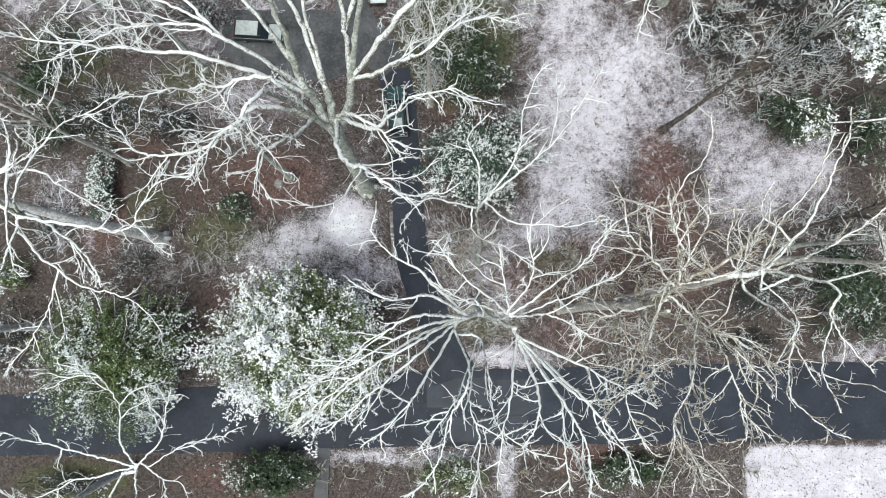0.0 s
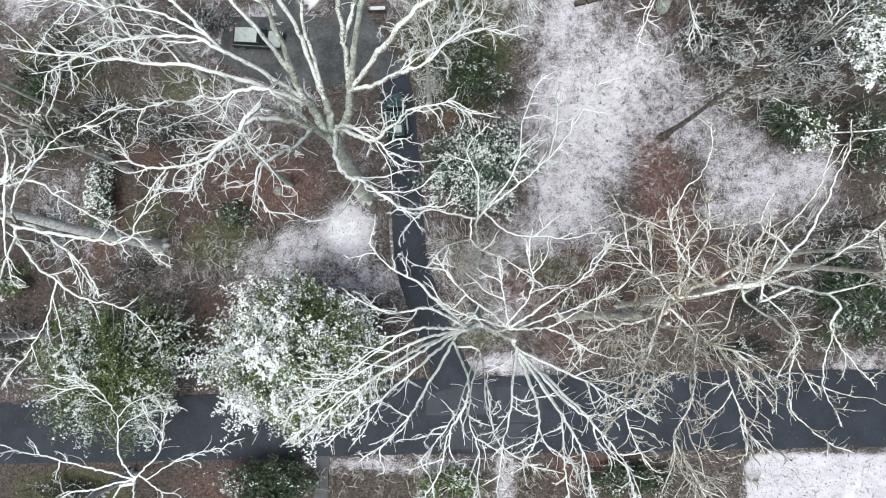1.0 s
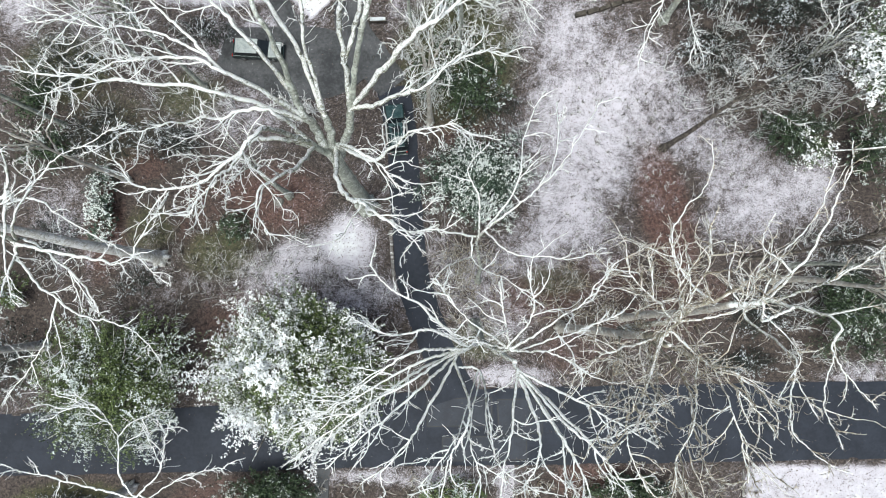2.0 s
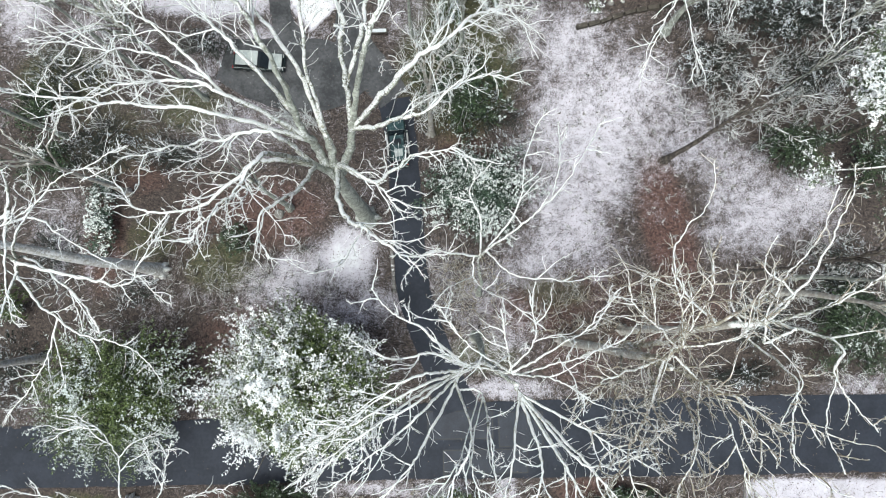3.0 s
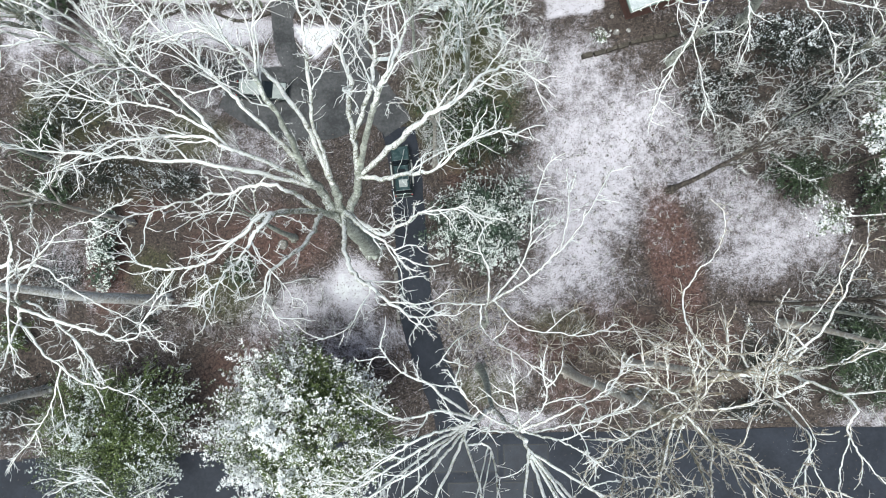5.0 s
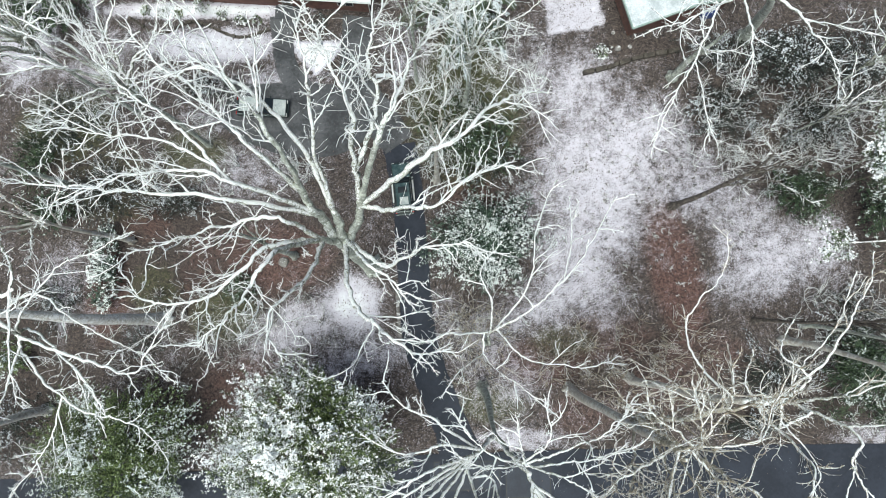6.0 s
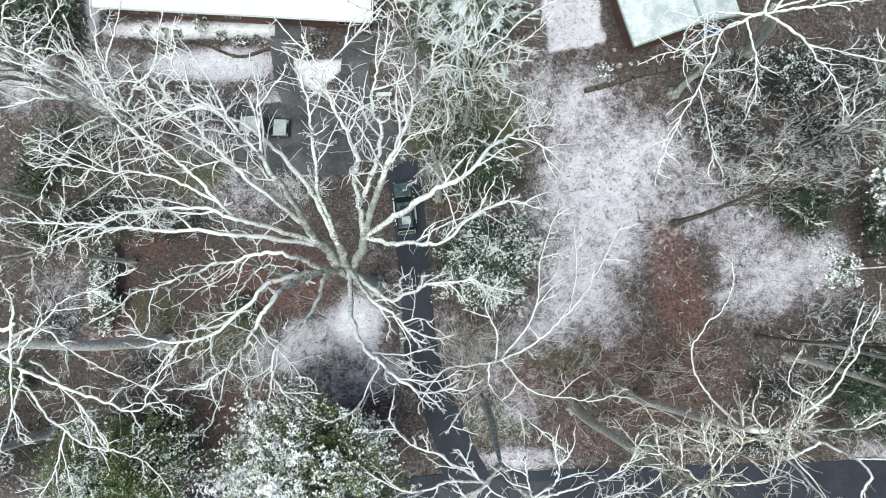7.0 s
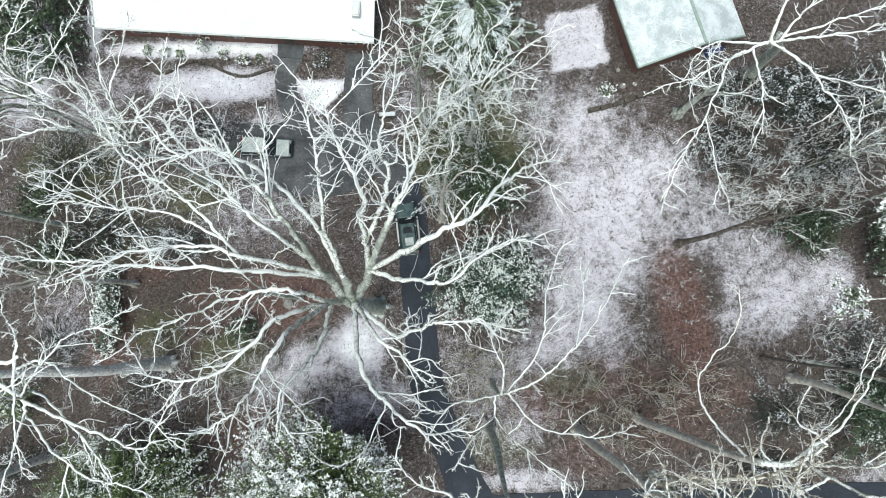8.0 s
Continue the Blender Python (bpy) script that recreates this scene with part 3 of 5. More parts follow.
for tree, r, *ways in ((a, 0.36, (-8.3, 13.2, 20.0), (-9.0, 14.3, 23.0)), (a, 0.34, (-7.4, 13.0, 20.0), (-7.3, 13.7, 22.5)), (a, 0.34, (-6.3, 13.2, 20.0), (-5.5, 13.9, 23.0)), (a, 0.27, (-7.9, 12.1, 19.5), (-8.3, 12.0, 22.0)),
                       (a, 0.27, (-6.9, 11.9, 19.5), (-6.5, 11.9, 22.0)), (b, 0.19, (2.0, -0.5, 20.5), (1.2, -0.7, 22.8)), (b, 0.19, (3.2, -0.8, 21.5), (4.0, -1.2, 25.0)), (b, 0.13, (3.2, -0.7, 22.5), (3.7, -0.5, 26.0)),
                       (c, 0.22, (11.8, 0.3, 24.5), (11.8, 0.4, 26.5)), (c, 0.20, (12.0, 0.2, 23.5), (12.2, -0.2, 26.0)), (d, 0.22, (19.3, 2.1, 21.5), (20.1, 2.2, 22.5)), (e, 0.21, (-30.0, 7.0, 19.0), (-27.9, 5.8, 19.5)),
                       (e, 0.20, (-30.2, 8.0, 20.5), (-27.2, 8.9, 21.5)), (k, 0.22, (21.0, 28.9, 19.5), (20.4, 28.6, 21.0)), (m, 0.12, (-18.6, -9.8, 21.0), (-17.9, -9.3, 22.0))):
    tree.limb(*ways, r=r, stem=True)
grow_limb(a, (-9.0, 14.3, 23.0), (-9.0, 15.9, 29.0), (-10.1, 17.6, 32.0), (-11.1, 19.5, 33.0), r=0.42)
grow_limb(a, (-9.0, 14.3, 23.0), (-9.0, 15.9, 29.0), (-9.2, 17.5, 31.0), (-9.0, 19.5, 33.0))
grow_limb(a, (-7.3, 13.7, 22.0), (-7.4, 16.0, 28.0), (-7.0, 18.5, 32.0), (-7.4, 20.5, 33.0))
grow_limb(a, (-6.1, 14.2, 23.0), (-5.2, 15.8, 29.0), (-4.9, 16.9, 32.0), (-5.7, 18.3, 33.0), (-6.4, 20.0, 33.0), r=0.36)
grow_limb(a, (-5.7, 14.0, 22.0), (-4.1, 15.3, 30.0), (-3.1, 16.7, 32.0), (-2.2, 19.0, 32.0), (-1.3, 21.7, 30.0), r=0.27)
grow_limb(a, (-5.3, 13.7, 23.0), (-2.2, 15.0, 29.0), (0.3, 16.1, 31.0), (2.5, 18.4, 29.0), (5.1, 19.3, 27.0), r=0.28)
grow_limb(a, (-5.4, 13.2, 23.0), (-3.5, 13.2, 26.0), (-1.1, 13.0, 29.0), (1.5, 14.7, 29.0), (3.3, 15.0, 28.0))
grow_limb(a, (-5.6, 12.3, 22.0), (-3.9, 10.2, 25.0), (-1.7, 11.0, 28.0), (0.8, 10.9, 29.0))
grow_limb(a, (-6.6, 11.9, 22.0), (-4.9, 10.3, 27.0), (-3.4, 9.3, 28.0), (-2.4, 8.1, 28.0))
grow_limb(a, (-6.9, 11.7, 21.0), (-5.7, 8.4, 26.0), (-3.6, 6.6, 29.0), (-2.1, 5.6, 29.0), (-0.9, 5.7, 28.0), r=0.24)
grow_limb(a, (-8.1, 11.7, 23.0), (-8.8, 10.4, 30.0), (-9.8, 8.6, 31.0), (-10.3, 7.2, 32.0), (-12.4, 6.0, 30.0))
grow_limb(a, (-8.0, 12.7, 22.0), (-9.7, 12.7, 26.0), (-12.7, 12.2, 26.0), (-14.3, 11.4, 28.0), (-16.2, 10.5, 29.0))
grow_limb(a, (-8.7, 13.4, 22.0), (-11.5, 14.4, 27.0), (-13.8, 14.9, 28.0), (-17.6, 14.5, 28.0), (-20.4, 13.2, 28.0))
grow_limb(a, (-8.9, 13.3, 21.0), (-12.8, 13.9, 26.0), (-16.6, 14.0, 27.0), (-20.5, 14.2, 27.0), (-23.6, 14.5, 28.0))
grow_limb(a, (-9.2, 14.3, 23.0), (-11.2, 15.0, 28.0), (-14.6, 17.2, 27.0), (-16.6, 18.7, 28.0), (-19.0, 20.9, 28.0), (-20.6, 23.2, 27.0))
grow_limb(a, (-9.5, 14.1, 23.0), (-12.5, 15.6, 27.0), (-16.1, 16.9, 27.0), (-20.0, 17.2, 27.0), (-22.8, 18.5, 27.0))
grow_limb(a, (-8.2, 12.0, 21.0), (-8.0, 9.6, 26.0), (-9.3, 7.5, 29.0), (-9.0, 5.4, 28.0))
grow_limb(a, (-7.3, 13.3, 22.0), (-8.6, 16.9, 28.0), (-11.3, 18.9, 31.0), (-13.7, 18.9, 31.0), (-15.7, 21.1, 31.0))
grow_limb(a, (-8.9, 14.5, 24.0), (-10.6, 16.1, 29.0), (-13.2, 18.7, 29.0), (-16.1, 21.8, 28.0))
grow_limb(a, (-7.8, 12.0, 21.0), (-10.3, 11.1, 26.0), (-12.9, 8.5, 27.0), (-16.1, 8.1, 27.0), (-17.3, 9.4, 27.0))
grow_limb(a, (-5.4, 13.6, 23.0), (-1.7, 12.8, 27.0), (0.1, 11.0, 28.0), (1.5, 10.7, 28.0))
grow_limb(a, (-5.4, 16.6, 28.0), (-5.4, 18.7, 31.0), (-6.4, 20.4, 33.0), (-7.2, 21.7, 33.0))
grow_limb(a, (-9.2, 16.7, 28.0), (-6.6, 17.9, 31.0), (-5.6, 20.7, 33.0), (-3.7, 22.7, 33.0))
grow_limb(a, (-3.5, 16.5, 28.0), (-1.0, 18.7, 30.0), (-0.7, 20.7, 30.0), (0.3, 23.1, 29.0))
grow_limb(a, (-10.6, 17.0, 28.0), (-12.0, 18.8, 30.0), (-13.0, 20.2, 31.0), (-14.0, 22.1, 31.0))
grow_limb(a, (-5.2, 15.9, 27.0), (-3.8, 17.4, 31.0), (-4.0, 19.4, 33.0), (-3.0, 21.7, 33.0))
grow_limb(b, (1.2, -0.5, 23.0), (-1.4, -0.5, 27.0), (-4.2, -2.2, 27.0), (-8.8, -5.6, 25.0))
grow_limb(b, (1.0, -1.0, 23.0), (-1.9, -2.1, 27.0), (-5.4, -4.2, 27.0), (-8.4, -6.6, 25.0))
grow_limb(b, (0.9, -0.6, 22.0), (-1.3, -1.1, 26.0), (-4.5, -2.8, 27.0), (-8.2, -4.7, 25.0))
grow_limb(b, (1.1, -0.9, 22.0), (-1.6, -1.7, 26.0), (-4.2, -3.5, 27.0), (-7.1, -6.0, 26.0))
grow_limb(b, (1.2, -1.2, 23.0), (-1.7, -2.8, 27.0), (-4.2, -4.8, 27.0), (-6.2, -6.6, 26.0))
grow_limb(b, (1.2, -1.7, 23.0), (-1.1, -4.0, 27.0), (-2.4, -5.6, 28.0), (-4.2, -7.1, 27.0))
grow_limb(b, (1.7, -1.8, 24.0), (1.3, -3.3, 28.0), (0.4, -5.3, 29.0), (-0.4, -7.7, 29.0), (-1.5, -9.1, 28.0))
grow_limb(b, (2.1, -1.8, 24.0), (2.3, -3.8, 28.0), (2.8, -6.0, 28.0), (4.8, -7.6, 27.0))
grow_limb(b, (4.2, -1.8, 25.0), (4.7, -4.1, 28.0), (4.4, -5.8, 29.0), (3.9, -7.1, 28.0))
grow_limb(b, (4.4, -1.8, 25.0), (5.9, -4.8, 29.0), (6.7, -6.6, 30.0), (6.7, -8.6, 30.0))
grow_limb(b, (4.6, -2.1, 25.0), (6.2, -4.0, 29.0), (7.5, -4.5, 29.0), (9.4, -4.0, 29.0))
grow_limb(b, (3.5, -0.6, 26.0), (2.1, 0.6, 29.0), (0.7, 1.7, 30.0), (-0.4, 3.2, 30.0))
grow_limb(b, (3.7, -0.5, 26.0), (3.0, 1.2, 29.0), (2.6, 3.0, 30.0))
grow_limb(b, (3.7, -0.5, 26.0), (5.6, 1.2, 29.0), (6.9, 2.5, 31.0), (8.0, 4.0, 31.0))
grow_limb(b, (1.6, -0.0, 22.0), (-0.7, 0.6, 26.0), (-2.8, 0.4, 27.0), (-4.9, 1.3, 27.0))
grow_limb(b, (1.1, -0.0, 22.0), (-1.3, 1.9, 26.0), (-2.8, 2.8, 27.0), (-3.9, 4.0, 27.0))
grow_limb(b, (3.8, -0.6, 26.0), (5.5, -0.5, 29.0), (7.0, -1.3, 29.0))
grow_limb(b, (2.1, -2.1, 24.0), (1.3, -4.4, 28.0), (1.8, -6.6, 29.0), (1.2, -9.0, 29.0))
grow_limb(b, (4.4, -1.8, 25.0), (5.7, -4.4, 28.0), (5.8, -6.6, 29.0), (6.1, -8.7, 29.0))
grow_limb(b, (2.0, -1.9, 24.0), (0.6, -4.6, 28.0), (-1.2, -7.0, 28.0))
grow_limb(b, (3.2, -1.8, 25.0), (3.3, -4.6, 28.0), (2.6, -8.2, 28.5))
grow_limb(b, (4.5, -2.0, 25.0), (6.8, -4.4, 28.5), (8.6, -6.6, 29.0), (9.2, -8.4, 29.0))
grow_limb(b, (4.6, -1.9, 25.0), (7.4, -3.2, 28.5), (10.2, -4.8, 29.0))
grow_limb(b, (3.6, -0.5, 26.0), (4.4, 1.6, 29.0), (4.0, 3.6, 30.0))
grow_limb(b, (3.7, -0.5, 26.0), (6.4, 0.6, 29.0), (8.2, 1.4, 30.0))
grow_limb(b, (3.4, -0.6, 26.0), (1.4, 0.2, 29.0), (-0.6, 1.2, 29.5))
grow_limb(s, (2.3, 6.3, 21.0), (4.0, 7.5, 24.0), (6.0, 9.1, 24.0), (8.0, 11.7, 24.0), (9.6, 14.4, 23.0))
grow_limb(s, (4.8, 7.6, 23.0), (6.2, 9.6, 24.0), (7.0, 12.1, 23.0), (7.1, 14.6, 22.0))
grow_limb(s, (2.6, 5.4, 22.0), (4.0, 5.0, 24.0), (6.9, 4.5, 25.0), (9.2, 5.1, 25.0))
grow_limb(s, (1.8, 6.3, 21.0), (2.1, 8.2, 24.0), (1.5, 9.8, 24.0), (2.8, 11.8, 23.0))
grow_limb(s, (1.3, 5.6, 21.0), (-0.5, 6.3, 24.0), (-1.8, 6.0, 25.0), (-3.0, 6.7, 25.0))
grow_limb(s, (2.0, 4.6, 21.0), (3.6, 3.4, 24.0), (5.6, 1.8, 25.0))
grow_limb(s, (3.0, 6.3, 21.0), (4.5, 9.1, 22.0), (5.3, 13.0, 21.0), (6.7, 16.0, 20.0))
grow_limb(s, (1.6, 5.0, 21.0), (0.1, 4.1, 24.0), (-0.9, 2.8, 25.0))
grow_limb(c, (11.8, 0.4, 26.0), (11.5, 1.2, 29.0), (10.5, 2.8, 32.0), (9.6, 4.7, 33.0))
grow_limb(c, (11.8, 0.4, 26.0), (11.5, 1.5, 28.0), (9.0, 2.9, 31.0), (8.1, 4.1, 32.0))
grow_limb(c, (12.1, 0.7, 26.0), (12.2, 2.2, 30.0), (11.8, 3.8, 32.0), (11.8, 5.4, 32.0))
grow_limb(c, (11.7, 0.3, 27.0), (12.6, 0.6, 29.0), (13.8, 1.7, 30.0), (15.8, 4.0, 29.0))
grow_limb(c, (11.7, -0.0, 27.0), (12.7, -0.5, 28.0), (13.4, -1.8, 30.0), (15.3, -3.8, 30.0))
grow_limb(c, (11.9, -0.2, 26.0), (12.1, -1.3, 28.0), (11.1, -3.4, 31.0), (10.5, -5.4, 31.0), (11.6, -7.6, 31.0))
grow_limb(c, (11.4, -0.2, 26.0), (10.1, -2.2, 28.0), (8.1, -3.7, 31.0), (8.9, -6.2, 31.0))
grow_limb(c, (11.5, -0.0, 25.0), (8.4, -0.5, 28.0), (6.2, -1.5, 29.0))
grow_limb(c, (11.7, 0.1, 27.0), (12.8, -1.0, 29.0), (13.1, -3.4, 31.0), (13.5, -5.9, 31.0))
grow_limb(c, (11.8, 0.4, 26.0), (10.1, 2.8, 30.0), (9.2, 4.6, 32.0))
grow_limb(c, (11.7, -0.2, 26.0), (11.1, -2.6, 29.0), (9.5, -4.4, 31.0), (10.2, -6.4, 31.0))
grow_limb(c, (12.1, 0.7, 26.0), (11.7, 2.8, 30.0), (10.8, 4.6, 32.0))
grow_limb(c, (12.5, 0.3, 17.0), (14.0, 1.0, 21.0), (15.3, 2.3, 25.0), (16.5, 3.7, 28.0), r=0.30)
grow_limb(c, (12.5, 0.0, 17.0), (13.6, -0.5, 22.0), (15.0, -1.5, 26.0), (16.7, -2.9, 28.0), r=0.20)
grow_limb(c, (11.1, -0.1, 19.0), (9.6, -1.4, 25.0), (8.1, -2.9, 28.0))
grow_limb(c, (12.2, -0.1, 19.0), (11.4, -1.8, 26.0), (9.9, -3.7, 29.0))
grow_limb(c, (13.0, 0.1, 20.0), (12.4, -1.8, 27.0), (12.0, -3.7, 29.0))
grow_limb(d, (20.1, 2.6, 21.0), (20.1, 3.7, 24.0), (18.0, 5.3, 25.0), (18.8, 7.1, 25.0))
grow_limb(d, (20.5, 1.8, 22.0), (21.3, 1.0, 26.0), (20.9, -0.5, 26.0), (21.8, -2.3, 26.0), (22.9, -3.5, 26.0))
grow_limb(d, (20.0, 1.5, 21.0), (20.6, 0.7, 25.0), (20.5, -0.8, 25.0), (20.2, -3.2, 26.0), (20.5, -5.4, 27.0))
grow_limb(d, (19.4, 1.2, 20.0), (19.9, -1.2, 24.0), (18.8, -4.2, 25.0), (19.6, -6.0, 26.0), (21.6, -6.9, 26.0))
grow_limb(d, (20.2, 2.5, 22.0), (20.7, 3.4, 27.0), (22.0, 4.8, 29.0))
grow_limb(d, (20.2, 2.2, 22.0), (21.0, 2.2, 26.0), (22.7, 2.2, 29.0))
grow_limb(d, (19.7, 3.0, 21.0), (21.5, 5.3, 24.0), (22.1, 8.5, 26.0), (22.0, 10.7, 27.0))
grow_limb(d, (19.8, 1.6, 20.0), (17.0, 3.5, 23.0), (16.5, 5.5, 25.0))
grow_limb(d, (18.2, 1.1, 24.0), (18.4, 4.6, 26.0), (20.4, 6.9, 26.0), (21.7, 9.6, 26.0), r=0.16)
grow_limb(d, (16.6, 1.8, 24.0), (18.3, 2.5, 25.0), (20.1, 3.0, 26.0), (22.2, 4.0, 26.0), r=0.16)
grow_limb(d, (16.6, 1.4, 24.0), (17.6, 0.7, 25.0), (18.9, -0.6, 26.0), (17.2, -3.2, 27.0), r=0.15)
grow_limb(d, (18.9, -0.6, 26.0), (19.0, -2.2, 26.5), (19.2, -3.9, 27.0), r=0.10)
grow_limb(d, (17.0, 3.5, 17.5), (15.3, 6.3, 18.6), (16.0, 8.4, 19.6), (17.3, 9.9, 20.0), (17.6, 12.6, 20.6), r=0.10, gap=4.0)
grow_limb(k, (19.0, 28.1, 21.0), (17.0, 26.9, 22.0), (15.4, 23.6, 22.0), (13.8, 20.3, 21.0), (13.0, 17.7, 20.0))
grow_limb(k, (17.0, 26.9, 22.0), (15.5, 23.2, 22.0), (16.3, 20.6, 21.0), (16.9, 18.6, 20.0))
grow_limb(k, (18.6, 27.9, 21.0), (14.8, 26.0, 22.0), (12.4, 25.3, 22.0))
grow_limb(k, (19.9, 27.3, 21.0), (19.0, 24.7, 22.0), (18.8, 22.1, 22.0))
grow_limb(k, (21.0, 28.2, 21.0), (22.0, 26.5, 22.0), (22.6, 24.3, 23.0), (23.8, 21.9, 23.0))
grow_limb(k, (21.2, 28.4, 21.0), (22.7, 26.4, 23.0), (25.2, 24.0, 24.0))
grow_limb(k, (21.6, 29.0, 21.0), (23.2, 28.2, 23.0), (26.6, 28.1, 24.0))
grow_limb(k, (20.9, 29.2, 21.0), (21.9, 30.2, 22.0), (23.4, 31.1, 23.0))
grow_limb(k, (19.4, 29.2, 21.0), (16.3, 28.2, 22.0), (14.5, 26.9, 22.0))
grow_limb(k, (21.0, 28.9, 20.5), (22.4, 30.3, 22.0), (24.8, 31.6, 23.0), (28.0, 32.4, 23.0), r=0.2)
grow_limb(k, (21.4, 29.2, 20.5), (24.2, 29.6, 22.0), (27.6, 30.2, 23.0), (31.0, 30.0, 23.0), r=0.18)
grow_limb(k, (21.0, 28.9, 20.5), (21.0, 31.4, 22.0), (21.6, 33.8, 23.0), r=0.18)
grow_limb(e, (-27.9, 4.6, 19.0), (-24.5, 2.3, 20.5), (-22.3, 1.1, 20.0), (-19.7, 0.3, 20.0), (-17.8, -1.8, 20.0))
grow_limb(e, (-27.9, 4.6, 19.0), (-24.7, 2.3, 20.5), (-25.6, -0.9, 20.0), (-28.4, -4.3, 19.0))
grow_limb(e, (-27.7, 6.1, 19.0), (-21.7, 4.8, 23.0), (-18.1, 4.2, 25.0), (-16.7, 5.3, 26.0), (-15.1, 7.9, 26.0))
grow_limb(e, (-27.1, 4.2, 19.0), (-24.5, 1.6, 20.0), (-23.9, -2.0, 20.0))
grow_limb(e, (-28.0, 6.3, 18.0), (-21.9, 3.2, 22.0), (-20.8, 1.5, 22.0), (-21.5, 2.2, 22.0))
grow_limb(e, (-27.7, 6.5, 19.0), (-25.6, 7.2, 23.0), (-22.1, 10.3, 25.0), (-19.0, 10.8, 26.0))
grow_limb(e, (-28.4, 5.8, 19.0), (-26.5, 7.0, 24.0), (-22.3, 8.8, 26.0))
grow_limb(e, (-28.4, 5.4, 19.0), (-27.8, 2.2, 21.0), (-28.6, -0.6, 21.0))
grow_limb(e, (-27.9, 8.7, 21.0), (-25.7, 6.1, 22.0), (-24.2, 3.5, 21.0), (-21.9, 1.2, 20.0))
grow_limb(e, (-27.2, 8.3, 21.0), (-26.7, 4.8, 22.0), (-25.8, 1.8, 22.0))
grow_limb(e, (-25.9, 8.6, 21.0), (-22.4, 6.7, 22.0), (-19.5, 5.1, 21.0), (-17.0, 3.1, 21.0))
grow_limb(e, (-25.6, 9.7, 22.0), (-20.6, 11.4, 26.0), (-17.6, 12.0, 26.0))
grow_limb(e, (-27.0, 10.1, 22.0), (-25.1, 12.1, 26.0), (-25.9, 14.5, 26.0))
grow_limb(e, (-24.9, 9.4, 22.0), (-23.4, 6.7, 22.0), (-23.9, 3.9, 21.0), (-23.0, 1.6, 20.0))
grow_limb(m, (-18.0, -9.3, 22.0), (-19.1, -7.9, 22.0), (-19.5, -5.4, 22.0), (-21.4, -4.1, 22.0), (-23.8, -4.9, 22.0), r=0.12)
grow_limb(m, (-18.2, -9.3, 22.0), (-20.6, -8.8, 22.0), (-23.8, -8.1, 22.0), (-25.4, -7.7, 22.0), (-27.7, -7.2, 22.0), r=0.11)
grow_limb(m, (-18.2, -9.3, 22.0), (-21.7, -10.4, 21.0), (-24.9, -11.6, 20.0), (-29.6, -13.3, 19.0), r=0.115)
grow_limb(m, (-17.8, -9.4, 22.0), (-17.6, -10.8, 23.0), (-17.8, -12.1, 23.0))
grow_limb(m, (-17.7, -9.3, 22.0), (-16.7, -7.6, 22.0), (-15.9, -4.8, 23.0))
grow_limb(m, (-17.5, -9.3, 22.0), (-16.6, -10.2, 22.0), (-16.1, -11.3, 22.0))
grow_limb(m, (-17.4, -9.3, 22.0), (-15.2, -8.2, 22.0), (-13.0, -7.6, 22.0))
grow_limb(m, (-18.0, -9.2, 22.0), (-17.5, -7.2, 22.0), (-17.8, -4.9, 22.0))
grow_limb(m, (-19.5, -5.4, 22.0), (-20.1, -4.3, 22.0), (-21.9, -3.3, 22.0))


def free_limbs(tree, base, top, count, reach, rise, seed, **more):
    """Limbs all round a trunk, for trees whose crowns are seen only in part."""
    rng = random.Random(seed)
    z0 = float(height(*base))
    for i in range(count):
        az = 2 * math.pi * (i + rng.uniform(-0.3, 0.3)) / count
        l, z = reach * rng.uniform(0.7, 1.15), z0 + top * rng.uniform(0.72, 1.0)
        p = []
        for f in (0.25, 0.6, 1.0):
            p.append((base[0] + l * f * math.cos(az + 0.25 * f * rng.uniform(-1, 1)), base[1] + l * f * math.sin(az + 0.25 * f * rng.uniform(-1, 1)), z + rise * f ** 0.7))
        tree.limb(*p, join=z - z0, **more)


